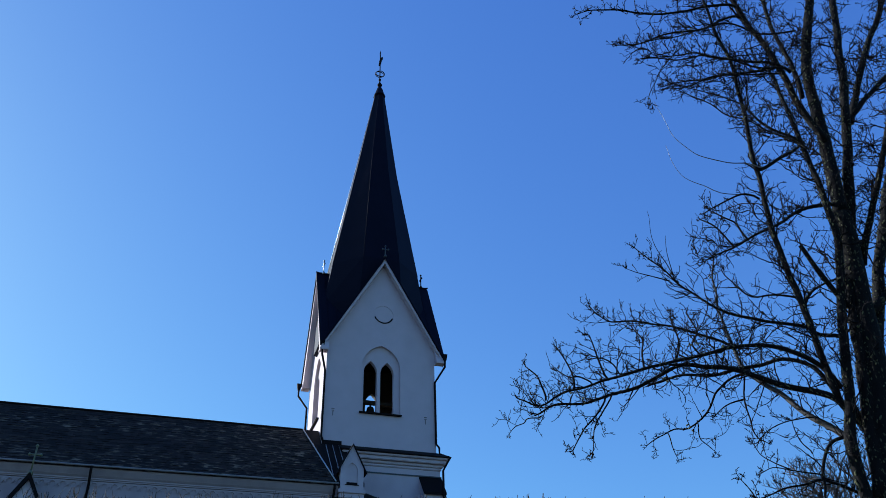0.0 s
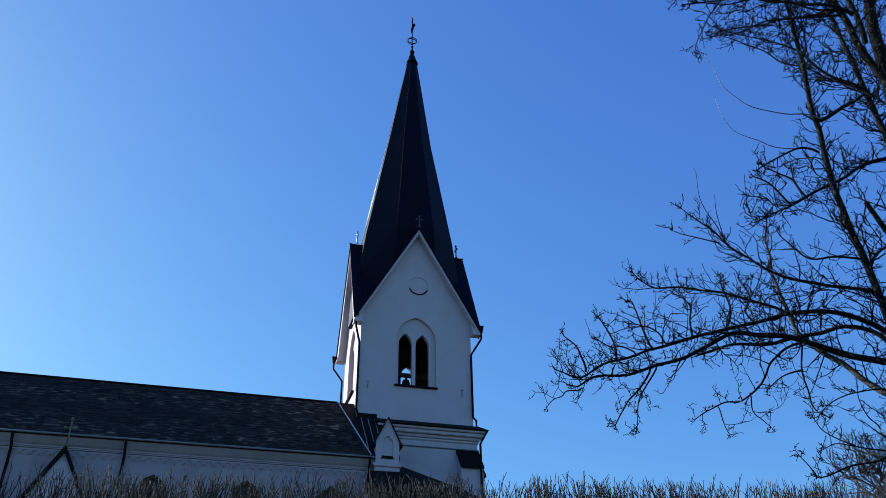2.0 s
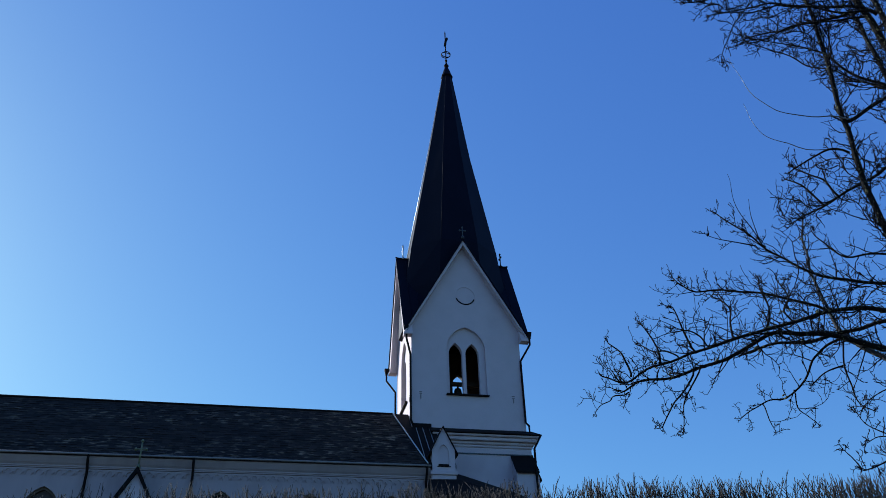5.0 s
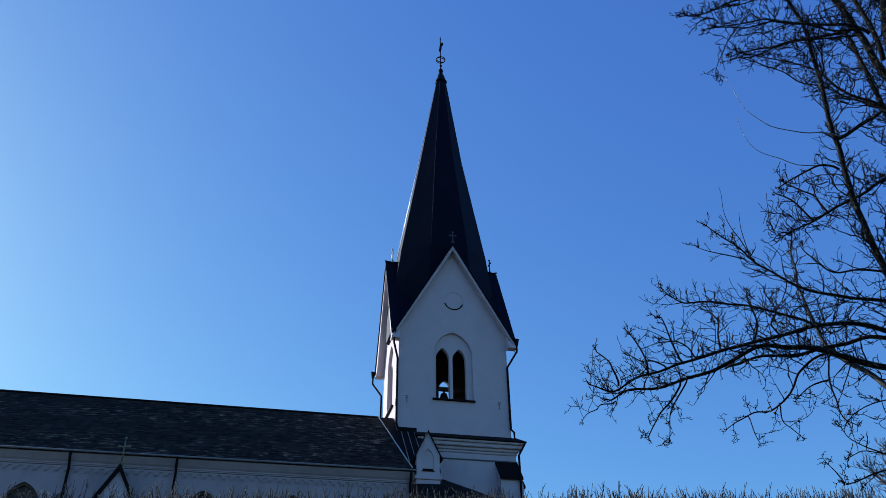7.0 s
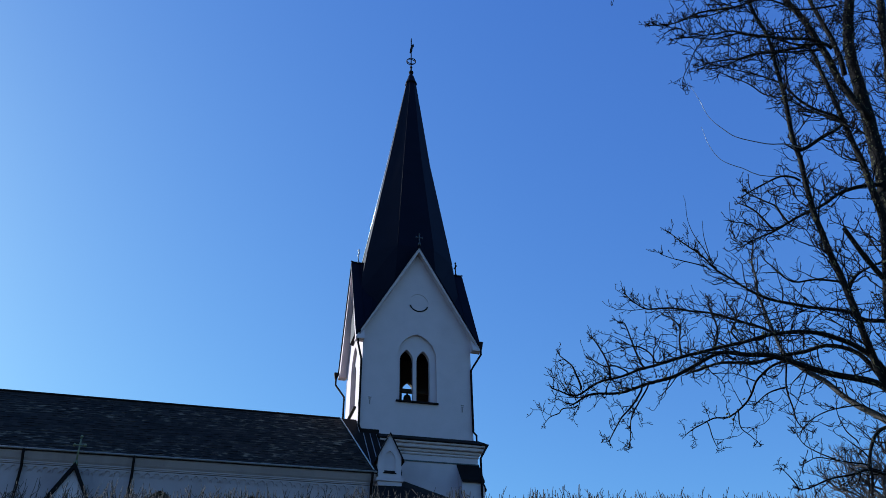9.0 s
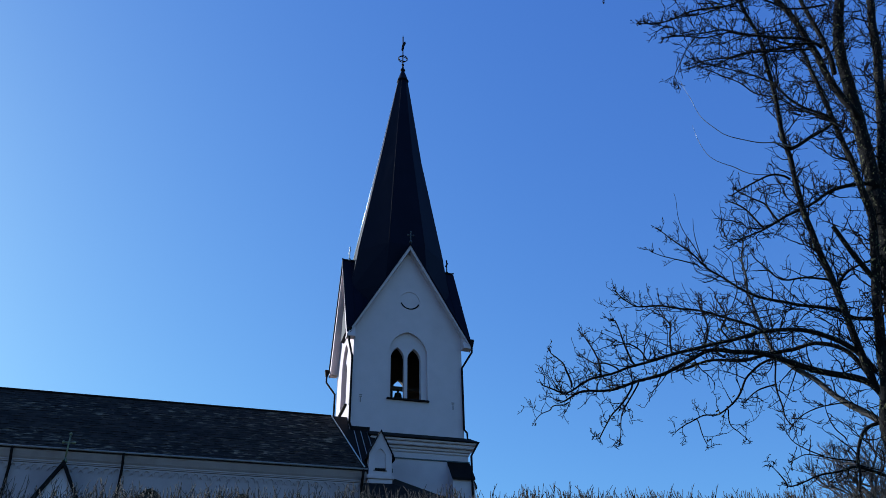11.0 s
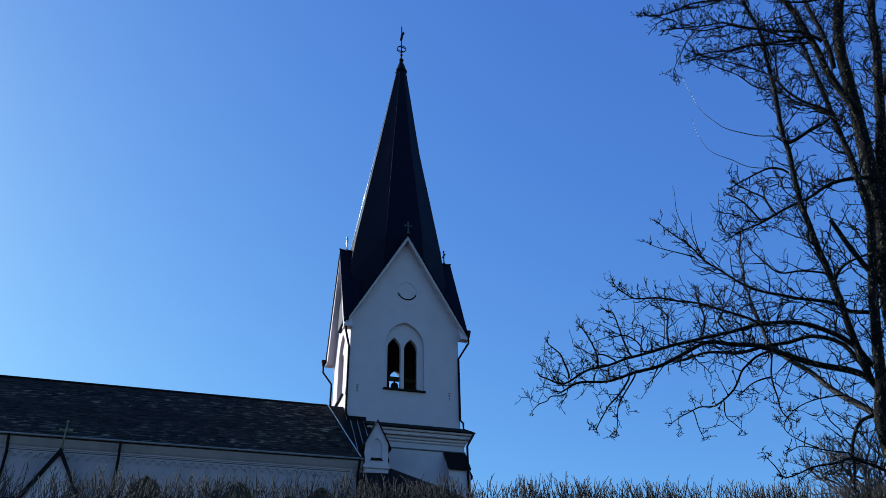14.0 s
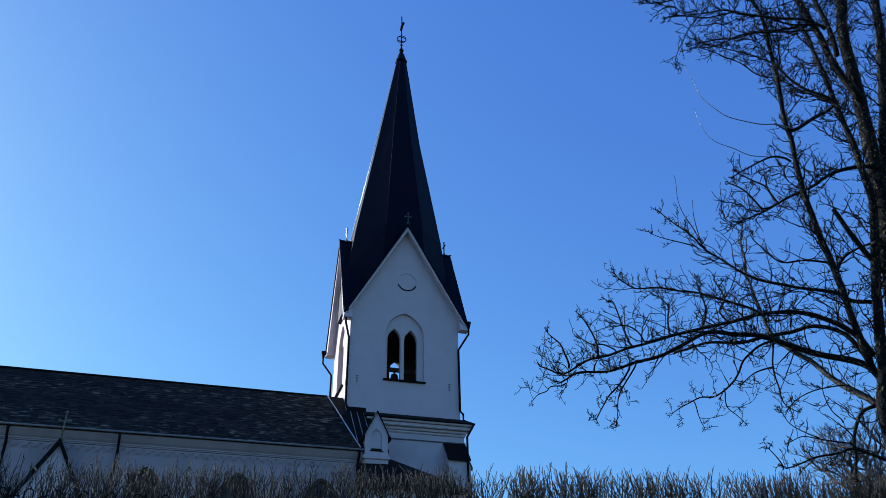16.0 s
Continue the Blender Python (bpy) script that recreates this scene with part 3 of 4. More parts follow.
    # metal roof strip beside the tower, with standing seams
    strip = [(7.37, NAVE_EAVE_Y), (8.75, NAVE_EAVE_Y), (8.75, YF - 0.04), (XL - 0.02, YF - 0.04), (XL - 0.02, RIDGE_Y), (NAVE_X1 + 0.02, RIDGE_Y)]
    bm = bmesh.new()
    lo = [bm.verts.new((x, y, roof_z(y) - 0.16)) for x, y in strip]
    hi = [bm.verts.new((x, y, roof_z(y) + 0.01)) for x, y in strip]
    bm.faces.new(hi)
    bm.faces.new(lo[::-1])
    for k in range(6):
        bm.faces.new((lo[k], lo[(k + 1) % 6], hi[(k + 1) % 6], hi[k]))
    metal = part("metal_roof", bm, IRON, church, "black sheet-metal roof strip with standing seams")
    tubes("edge_flashing", [([(7.36, NAVE_EAVE_Y, NAVE_EAVE_Z + 0.04), (NAVE_X1, RIDGE_Y, RIDGE_Z + 0.04)], 0.036)], LEAD, metal, "pale metal edge flashing", sides=6)
    for x in (7.3, 7.65, 8.0, 8.35, 8.7):
        y1 = YF - 0.1
        tubes("seam", [([(x, NAVE_EAVE_Y + 0.45, roof_z(NAVE_EAVE_Y + 0.45) + 0.02), (x, y1, roof_z(y1) + 0.02)], 0.022)], LEAD, metal, sides=4, smooth=False)
    # downpipes on the wall
    for x in (-16.9, -12.4, -7.99, -3.48, 7.3):
        downpipe([[(x, NAVE_EAVE_Y - 0.05, NAVE_EAVE_Z - 0.1), (x, NAVE_EAVE_Y - 0.05, NAVE_EAVE_Z - 0.3), (x, WALL_Y - 0.14, 12.35), (x, WALL_Y - 0.14, FLOOR_Z)]])


nave()


def pinnacle():
    x0, x1, y0, y1 = 7.56, 8.70, NAVE_EAVE_Y - 0.02, NAVE_EAVE_Y + 1.1
    c = (x0 + x1) / 2
    m = pose(0, y0, 0)
    outline = [(x0, 12.8), (x1, 12.8), (x1, 13.85), (c, 14.98), (x0, 13.85)]
    niche = lancet(c, 0.27, 13.05, 13.7, 14.12)
    body = part("pinnacle", prism(outline, m, 0.06, [niche]), PLASTER, church, "small white gabled corner pinnacle")
    part("pinnacle_body", prism(outline, pose(0, y0 + 0.063, 0), y1 - y0 - 0.063), PLASTER, body)
    part("niche_sill", box(c - 0.33, c + 0.33, y0 - 0.04, y0 + 0.06, 13.012, 13.045), IRON, body, "dark metal niche sill")
    for s in (-1, 1):
        e = (x1 - x0) / 2 + 0.14
        k = (14.98 - 13.85) / ((x1 - x0) / 2)
        out = [(c, 15.06), (c, 14.985), (c + s * e, 14.985 - k * e), (c + s * e, 15.06 - k * e)]
        part("pinnacle_roof", prism(out, pose(0, y0 - 0.1, 0), y1 - y0 + 0.2), IRON, body, "black metal gablet roof")
    for out, z0, z1 in ((0.10, 12.62, 12.796), (0.03, 12.40, 12.616), (-0.02, 6.0, 12.396)):
        part("pinnacle_base", box(x0 - out, x1 + out, y0 - out, y1, z0, z1), PLASTER, body, bevel=0.02)


pinnacle()


def annex():
    x0, x1, y0 = 7.5, 12.3, 35.9
    part("annex_wall", box(x0, x1, y0, YF - 0.2, FLOOR_Z - 0.3, 11.2), PLASTER, church)
    bm = bmesh.new()
    pts = [(8.72, YF - 0.18, 13.75), (12.5, YF - 0.18, 12.65), (12.5, y0 - 0.3, 11.0), (x0 - 0.2, y0 - 0.3, 11.4), (x0 - 0.2, NAVE_EAVE_Y - 0.15, 12.35), (8.72, NAVE_EAVE_Y - 0.15, 12.40)]
    hi = [bm.verts.new(p) for p in pts]
    lo = [bm.verts.new((p[0], p[1], 10.9)) for p in pts]
    for tri in ((0, 2, 1), (0, 5, 2), (5, 3, 2), (5, 4, 3)):
        bm.faces.new([hi[i] for i in tri])
    for k in range(6):
        bm.faces.new((lo[k], lo[(k + 1) % 6], hi[(k + 1) % 6], hi[k]))
    bm.faces.new(lo[::-1])
    part("annex_roof", bm, IRON, church, "black sheet-metal lean-to roof")


annex()


def porch():
    c, y0, apex, foot = -5.78, WALL_Y - 0.7, 12.18, 8.6
    half = (apex - foot) * 0.56
    body = part("porch", prism([(c - half, FLOOR_Z - 0.3), (c + half, FLOOR_Z - 0.3), (c + half, foot), (c, apex), (c - half, foot)], pose(0, y0, 0), 0.69), PLASTER, church, "white gabled portal")
    for s in (-1, 1):
        e = half + 0.12
        out = [(c, apex + 0.3), (c, apex + 0.004), (c + s * e, apex + 0.004 - e / 0.56), (c + s * e, apex + 0.3 - e / 0.56)]
        part("porch_roof", prism(out, pose(0, y0 - 0.16, 0), 0.83), IRON, body, "steep black metal roof edge")
    cross("porch_cross", (c, y0, apex + 0.26), 1.2, 0.22, 0.04, GILT, (1, 0, 0), body, "weathered gilt cross")


porch()

# ---- bare tree in front of the churchyard ----
BRANCHES = [
    ("trunk", [(-0.56, 0, 1.9), (-0.47, 0, 2.39), (-0.27, 0, 3.42), (-0, 0, 4.71), (0.22, 0, 5.81), (0.32, 0, 6.7), (0.42, 0, 7.5), (0.48, 0, 8.17)], 0.180, 0.1350, 0.40),
    ("limb", [(0.48, 0, 8.17), (0.57, 0.03, 8.9), (0.66, 0.07, 9.81), (0.73, 0.1, 10.79), (0.91, 0.13, 11.68), (1.25, 0.17, 12.72), (1.64, 0.2, 14.32)], 0.108, 0.0640, 1.30),
    ("limb", [(0.45, 0.05, 7.62), (0.76, 0.14, 8.71), (1, 0.23, 9.7), (1.27, 0.32, 10.79), (1.47, 0.42, 11.73), (1.69, 0.51, 12.89), (2.06, 0.6, 14.61)], 0.082, 0.0540, 1.30),
    ("limb", [(1.17, 0.4, 10.08), (1.53, 0.55, 10.89), (1.95, 0.7, 11.81), (2.4, 0.85, 12.64), (2.99, 1, 13.78)], 0.057, 0.0441, 1.30),
    ("limb", [(1.25, 0.4, 10.23), (1.64, 0.57, 10.67), (2.06, 0.73, 11.11), (2.6, 0.9, 11.73)], 0.047, 0.0345, 1.30),
    ("limb", [(0.29, 0.1, 5.92), (0.76, 0.32, 7.32), (1.24, 0.54, 8.52), (1.81, 0.76, 9.84), (2.47, 0.98, 11.59), (3.33, 1.2, 13.85)], 0.086, 0.0650, 1.30),
    ("limb", [(0.56, 0.2, 7.39), (0.77, 0.03, 7.9), (1.07, -0.15, 8.5), (1.39, -0.32, 9.22), (1.72, -0.5, 9.84)], 0.054, 0.0342, 1.30),
    ("limb", [(-0.36, -0.1, 3.79), (-0.39, -0.13, 4.18), (-0.37, -0.17, 4.72), (-0.21, -0.2, 5.42), (-0.06, -0.23, 6.17), (0.12, -0.27, 6.97), (0.26, -0.3, 7.55), (0.27, -0.33, 8.01), (0.27, -0.37, 8.6), (0.24, -0.4, 9.18), (0.2, -0.43, 9.73), (0.17, -0.47, 10.37), (0.11, -0.5, 10.92)], 0.082, 0.0240, 1.30),
    ("limb", [(-0.36, -0.12, 5.35), (-0.37, -0.18, 5.71), (-0.41, -0.24, 6.03), (-0.43, -0.3, 6.35), (-0.46, -0.36, 6.81), (-0.48, -0.42, 7.14), (-0.53, -0.48, 7.49), (-0.54, -0.54, 7.89), (-0.53, -0.6, 8.29), (-0.51, -0.66, 8.65), (-0.51, -0.72, 9.03), (-0.50, -0.78, 9.41), (-0.46, -0.84, 9.80), (-0.45, -0.9, 10.21), (-0.44, -0.96, 10.76), (-0.47, -1.02, 11.16), (-0.53, -1.08, 11.52), (-0.56, -1.14, 11.94), (-0.56, -1.2, 12.43)], 0.050, 0.0200, 1.30),
    ("limb", [(-0.27, -0.1, 5.53), (-0.38, -0.17, 5.76), (-0.53, -0.25, 5.89), (-0.68, -0.33, 5.99), (-0.86, -0.4, 6.09), (-1.09, -0.47, 6.16), (-1.44, -0.55, 6.18), (-2.04, -0.62, 6.09), (-2.72, -0.7, 6.01), (-3.26, -0.78, 5.89), (-3.72, -0.85, 5.81), (-4.11, -0.92, 5.67), (-4.36, -1, 5.76)], 0.041, 0.0098, 1.00),
    ("limb", [(-0.28, -0.1, 5.2), (-0.45, -0.15, 5.44), (-0.88, -0.2, 5.62), (-1.25, -0.25, 5.81), (-1.58, -0.3, 5.98), (-1.86, -0.35, 6.03), (-2.14, -0.4, 6.1), (-2.37, -0.45, 6.05), (-2.77, -0.5, 5.87), (-3.16, -0.55, 5.78), (-3.63, -0.6, 5.73), (-3.98, -0.65, 5.75), (-4.18, -0.7, 5.65)], 0.045, 0.0120, 1.00),
    ("limb", [(-0.27, 0.1, 5.19), (-0.36, 0.16, 5.72), (-0.52, 0.21, 6.04), (-0.81, 0.27, 6.21), (-1.26, 0.33, 6.22), (-1.89, 0.39, 6.24), (-2.28, 0.44, 6.31), (-2.71, 0.5, 6.28)], 0.037, 0.0176, 1.00),
    ("limb", [(-0.35, 0, 4.87), (-0.48, 0.07, 5.06), (-0.69, 0.15, 5.28), (-0.82, 0.23, 5.47), (-0.94, 0.3, 5.69), (-1.11, 0.38, 5.9), (-1.29, 0.45, 6.14), (-1.38, 0.53, 6.36), (-1.43, 0.6, 6.68), (-1.48, 0.68, 7.13), (-1.49, 0.75, 7.57), (-1.49, 0.82, 8.02), (-1.37, 0.9, 8.46)], 0.049, 0.0122, 1.00),
    ("limb", [(-1.38, 0.5, 6.18), (-1.62, 0.51, 6.13), (-1.78, 0.53, 5.98), (-1.94, 0.54, 5.78), (-2.28, 0.56, 5.55), (-2.52, 0.57, 5.56), (-2.72, 0.59, 5.48), (-2.95, 0.6, 5.38)], 0.020, 0.0065, 0.60),
    ("limb", [(-1.38, 0.5, 6.14), (-1.44, 0.58, 5.86), (-1.43, 0.66, 5.59), (-1.43, 0.74, 5.45), (-1.38, 0.82, 5.34), (-1.28, 0.9, 5.25)], 0.013, 0.0066, 0.60),
    ("limb", [(-1.44, 0.6, 5.85), (-1.7, 0.6, 5.76), (-1.94, 0.6, 5.65)], 0.013, 0.0065, 0.60),
    ("limb", [(-0.02, 0, 6.27), (-0.34, -0.07, 6.34), (-0.54, -0.13, 6.51), (-0.98, -0.2, 6.64), (-1.32, -0.27, 6.77), (-1.58, -0.33, 6.92), (-1.85, -0.4, 7.18), (-2.06, -0.47, 7.5), (-2.29, -0.53, 7.76), (-2.5, -0.6, 8.03)], 0.029, 0.0074, 1.00),
    ("limb", [(-1.42, 0.56, 6.62), (-1.55, 0.5, 6.74), (-1.76, 0.46, 6.85), (-2.05, 0.42, 7.02), (-2.35, 0.39, 7.14), (-2.67, 0.35, 7.22), (-2.96, 0.31, 7.27), (-3.16, 0.28, 7.32), (-3.29, 0.24, 7.46), (-3.37, 0.2, 7.60)], 0.023, 0.0080, 1.00),
    ("limb", [(-1.97, -0.2, 7.49), (-2.07, -0.23, 7.80), (-2.15, -0.25, 8.09), (-2.20, -0.28, 8.42), (-2.21, -0.3, 8.81)], 0.009, 0.0028, 0.00),
    ("limb", [(-1.99, -0.4, 7.48), (-2.01, -0.43, 7.74), (-2.01, -0.47, 7.93), (-2.00, -0.5, 8.15)], 0.008, 0.0030, 0.00),
    ("limb", [(-2.09, -0.5, 7.39), (-2.27, -0.57, 7.44), (-2.52, -0.63, 7.55), (-2.65, -0.7, 7.61)], 0.010, 0.0050, 0.50),
    ("limb", [(0.51, 0, 8.35), (0.21, -0.12, 8.34), (-0.13, -0.23, 8.22), (-0.57, -0.35, 8), (-1, -0.47, 7.78), (-1.34, -0.58, 7.63), (-1.56, -0.7, 7.45)], 0.032, 0.0071, 1.30),
    ("limb", [(-0.60, -0.4, 8.53), (-0.88, -0.45, 8.63), (-1.24, -0.5, 8.84), (-1.41, -0.55, 8.95), (-1.56, -0.6, 9.16), (-1.68, -0.65, 9.44), (-1.71, -0.7, 9.68)], 0.008, 0.0022, 0.00),
    ("limb", [(0.16, -0.15, 6.60), (0.01, -0.29, 6.82), (-0.09, -0.42, 7.01), (-0.19, -0.56, 7.21), (-0.28, -0.7, 7.40)], 0.040, 0.0300, 0.00),
    ("limb", [(0.64, 0, 9.53), (0.46, -0.15, 10.17), (0.35, -0.3, 10.76), (0.2, -0.45, 11.47), (0.03, -0.6, 11.93), (-0.08, -0.75, 12.46), (-0.14, -0.9, 13.06)], 0.058, 0.0371, 1.30),
    ("limb", [(0.58, 0.1, 10.6), (0.62, 0.18, 11.44), (0.56, 0.25, 12.24), (0.58, 0.33, 13.22), (0.67, 0.4, 14.24)], 0.041, 0.0305, 1.30),
    ("limb", [(0.47, -0.3, 10.84), (0.26, -0.45, 11), (-0.08, -0.6, 11.03), (-0.4, -0.75, 11.09), (-0.81, -0.9, 11.22), (-1.16, -1.05, 11.16), (-1.6, -1.2, 11.12)], 0.030, 0.0073, 1.30),
    ("limb", [(0.31, -0.3, 11.04), (-0.09, -0.36, 11.05), (-0.52, -0.42, 11.07), (-0.93, -0.48, 11.05), (-1.33, -0.54, 11.07), (-1.52, -0.6, 11.04)], 0.025, 0.0070, 1.00),
    ("limb", [(0.16, -0.5, 11.5), (-0.03, -0.65, 11.98), (-0.4, -0.8, 11.9), (-0.88, -0.95, 11.73), (-1.33, -1.1, 11.67), (-1.7, -1.25, 11.51), (-2.06, -1.4, 11.44)], 0.027, 0.0073, 1.00),
    ("limb", [(-0.07, -0.8, 12.14), (-0.51, -0.97, 12.16), (-0.98, -1.13, 12.05), (-1.51, -1.3, 12.06), (-1.94, -1.47, 12.14), (-2.33, -1.63, 12.19), (-2.6, -1.8, 12.02)], 0.025, 0.0079, 1.00),
    ("limb", [(-0.45, -0.8, 8.77), (-0.58, -0.86, 8.80), (-0.90, -0.91, 8.93), (-1.21, -0.97, 9.08), (-1.38, -1.03, 9.23), (-1.53, -1.09, 9.46), (-1.66, -1.14, 9.84), (-1.72, -1.2, 10.23)], 0.010, 0.0022, 0.00),
    ("limb", [(0.27, -0.4, 9.28), (-0.02, -0.5, 9.56), (-0.3, -0.6, 9.89), (-0.52, -0.7, 10.2), (-0.85, -0.8, 10.42), (-1.23, -0.9, 10.65)], 0.026, 0.0058, 1.30),
    ("limb", [(-0.48, -0.7, 8.81), (-0.15, -0.55, 9.03), (0.23, -0.4, 9.29)], 0.027, 0.0234, 1.00),
    ("limb", [(-0.35, -0.1, 4.89), (-0.54, -0.14, 4.86), (-0.67, -0.18, 4.73), (-0.77, -0.22, 4.49), (-0.8, -0.26, 4.25), (-0.85, -0.3, 4.03)], 0.024, 0.0155, 0.60),
    ("limb", [(-0.39, 0, 4.18), (-0.58, -0.12, 4.29), (-0.79, -0.23, 4.35), (-0.96, -0.35, 4.32), (-1.16, -0.47, 4.26), (-1.37, -0.58, 4.19), (-1.6, -0.7, 4.12)], 0.022, 0.0075, 0.60),
    ("limb", [(-0.78, -0.2, 4.42), (-0.98, -0.23, 4.47), (-1.16, -0.25, 4.53), (-1.35, -0.28, 4.58), (-1.51, -0.3, 4.52)], 0.010, 0.0051, 0.60),
    ("limb", [(-0.86, -0.4, 4.64), (-0.96, -0.47, 4.79), (-1, -0.53, 4.95), (-1, -0.6, 5.05)], 0.009, 0.0047, 0.60),
    ("limb", [(0.39, 0, 6.52), (0.87, 0.17, 7.02), (1.38, 0.33, 7.44), (2.04, 0.5, 8.05)], 0.061, 0.0340, 1.00),
    ("limb", [(-0.43, -0.2, 6.26), (-0.44, -0.17, 6.75), (-0.12, -0.13, 7.01), (0.18, -0.1, 7.14)], 0.017, 0.0131, 1.00),
    ("limb", [(-3.25, -0.6, 5.74), (-3.41, -0.6, 5.52), (-3.56, -0.6, 5.37), (-3.68, -0.6, 5.21), (-3.78, -0.6, 5.07)], 0.014, 0.0079, 1.00),
    ("limb", [(-3.16, -0.6, 5.76), (-3.34, -0.57, 5.54), (-3.47, -0.53, 5.32), (-3.55, -0.5, 5.07)], 0.012, 0.0059, 1.00),
    ("limb", [(-2.65, -0.6, 6.04), (-2.67, -0.57, 6.31), (-2.63, -0.53, 6.54), (-2.72, -0.5, 6.75)], 0.016, 0.0083, 1.00),
    ("limb", [(-3.15, -0.7, 5.93), (-3.23, -0.7, 6.2), (-3.28, -0.7, 6.42), (-3.33, -0.7, 6.65)], 0.016, 0.0082, 1.00),
    ("limb", [(-3.65, -0.8, 5.83), (-3.63, -0.83, 6.05), (-3.67, -0.87, 6.23), (-3.78, -0.9, 6.46)], 0.016, 0.0081, 1.00),
    ("limb", [(-4.02, -0.9, 5.72), (-4.05, -0.9, 5.94), (-4.09, -0.9, 6.1), (-4.26, -0.9, 6.27)], 0.016, 0.0081, 1.00),
    ("limb", [(-2.23, -0.5, 6.12), (-2.15, -0.47, 6.38), (-2.16, -0.43, 6.66), (-2.18, -0.4, 6.9)], 0.016, 0.0084, 1.00),
    ("limb", [(-2.95, -0.7, 5.96), (-3.04, -0.73, 6.14), (-3.19, -0.77, 6.25), (-3.36, -0.8, 6.26)], 0.012, 0.0080, 1.00),
    ("limb", [(-3.37, -0.8, 5.87), (-3.55, -0.8, 6.03), (-3.7, -0.8, 6.06), (-3.85, -0.8, 6.19)], 0.012, 0.0081, 1.00),
    ("limb", [(-1.89, -0.5, 6.14), (-1.97, -0.4, 6.37), (-1.86, -0.3, 6.61), (-1.96, -0.2, 6.95)], 0.014, 0.0085, 1.00),
    ("limb", [(-1.08, -0.5, 7.72), (-1.17, -0.53, 7.9), (-1.31, -0.57, 8.1), (-1.47, -0.6, 8.23)], 0.017, 0.0087, 1.00),
    ("limb", [(-0.88, -0.45, 7.81), (-0.99, -0.47, 8.11), (-1.15, -0.48, 8.27), (-1.31, -0.5, 8.49)], 0.017, 0.0089, 1.00),
    ("limb", [(-0.6, -0.7, 8.3), (-0.85, -0.7, 8.4), (-1.13, -0.7, 8.37), (-1.39, -0.7, 8.26)], 0.017, 0.0087, 1.00),
    ("limb", [(-0.42, -0.3, 6.81), (-0.75, -0.33, 6.95), (-1.04, -0.35, 6.98), (-1.29, -0.38, 7.26), (-1.36, -0.4, 7.45)], 0.017, 0.0064, 1.00),
    ("limb", [(-2.16, 0.55, 5.63), (-2.16, 0.57, 5.39), (-2.07, 0.58, 5.27), (-2, 0.6, 5.16)], 0.010, 0.0051, 0.60),
    ("limb", [(-2.61, 0.6, 5.54), (-2.57, 0.6, 5.31), (-2.51, 0.6, 5.12)], 0.009, 0.0052, 0.60),
    ("limb", [(-0.23, 0, 5.4), (-0.19, 0, 5.17), (-0.1, 0, 4.89), (-0.04, 0, 4.63)], 0.054, 0.0611, 0.30),
    ("limb", [(-0.24, -0.08, 4.1), (-0.12, -0.07, 4.71), (-0.06, -0.07, 5.13), (0.02, -0.07, 5.58), (0.11, -0.06, 6.04), (0.19, -0.06, 6.53), (0.27, -0.05, 7.05)], 0.092, 0.0760, 0.30),
    ("limb", [(-1.15, -0.3, 4.52), (-1.33, -0.3, 4.64), (-1.46, -0.3, 4.77), (-1.52, -0.3, 4.93)], 0.009, 0.0047, 0.60),
    ("limb", [(-1.65, -0.5, 4.15), (-1.7, -0.55, 4.3), (-1.76, -0.6, 4.4)], 0.010, 0.0053, 0.60),
    ("limb", [(-0.69, 0, 5.23), (-0.99, -0.03, 5.22), (-1.28, -0.07, 5.11), (-1.42, -0.1, 5.01)], 0.010, 0.0048, 0.60),
    ("limb", [(-4.14, -0.65, 5.61), (-4.33, -0.66, 5.59), (-4.40, -0.68, 5.51), (-4.53, -0.69, 5.46), (-4.61, -0.7, 5.38)], 0.010, 0.0050, 0.50),
    ("limb", [(0.61, -1, 11.04), (0.07, -1.06, 11.15), (-0.34, -1.11, 11.52), (-0.78, -1.17, 11.47), (-1.12, -1.23, 11.44), (-1.56, -1.29, 11.46), (-1.87, -1.34, 11.42), (-2.00, -1.4, 11.42)], 0.016, 0.0055, 1.00),
    ("limb", [(0.29, -0.9, 10.43), (-0.08, -0.97, 10.52), (-0.44, -1.03, 10.75), (-0.80, -1.1, 10.97), (-1.19, -1.17, 10.95), (-1.51, -1.23, 11.04), (-1.76, -1.3, 11.04)], 0.017, 0.0055, 1.00),
    ("limb", [(0.19, -0.9, 10.35), (-0.26, -0.96, 10.46), (-0.74, -1.02, 10.52), (-1.09, -1.08, 10.43), (-1.34, -1.14, 10.39), (-1.44, -1.2, 10.50)], 0.016, 0.0055, 1.00),
    ("limb", [(0.27, -0.6, 9.03), (-0.00, -0.67, 9.31), (-0.31, -0.73, 9.63), (-0.65, -0.8, 9.91), (-0.99, -0.87, 10.22), (-1.23, -0.93, 10.45), (-1.44, -1, 10.63)], 0.016, 0.0055, 1.00),
    ("limb", [(-1.09, -1.2, 11.20), (-1.35, -1.23, 10.96), (-1.57, -1.25, 10.67), (-1.72, -1.27, 10.40), (-1.81, -1.3, 10.12)], 0.010, 0.0050, 0.60),
]


def smooth_path(pts, per=4):
    pts = [Vector(p) for p in pts]
    ext = [pts[0] * 2 - pts[1]] + pts + [pts[-1] * 2 - pts[-2]]
    out = []
    for i in range(1, len(ext) - 2):
        a, b, c, d = ext[i - 1:i + 3]
        for k in range(per):
            t = k / per
            out.append(0.5 * ((2 * b) + (c - a) * t + (2 * a - 5 * b + 4 * c - d) * t * t + (3 * b - a - 3 * c + d) * t ** 3))
    out.append(pts[-1])
    return out


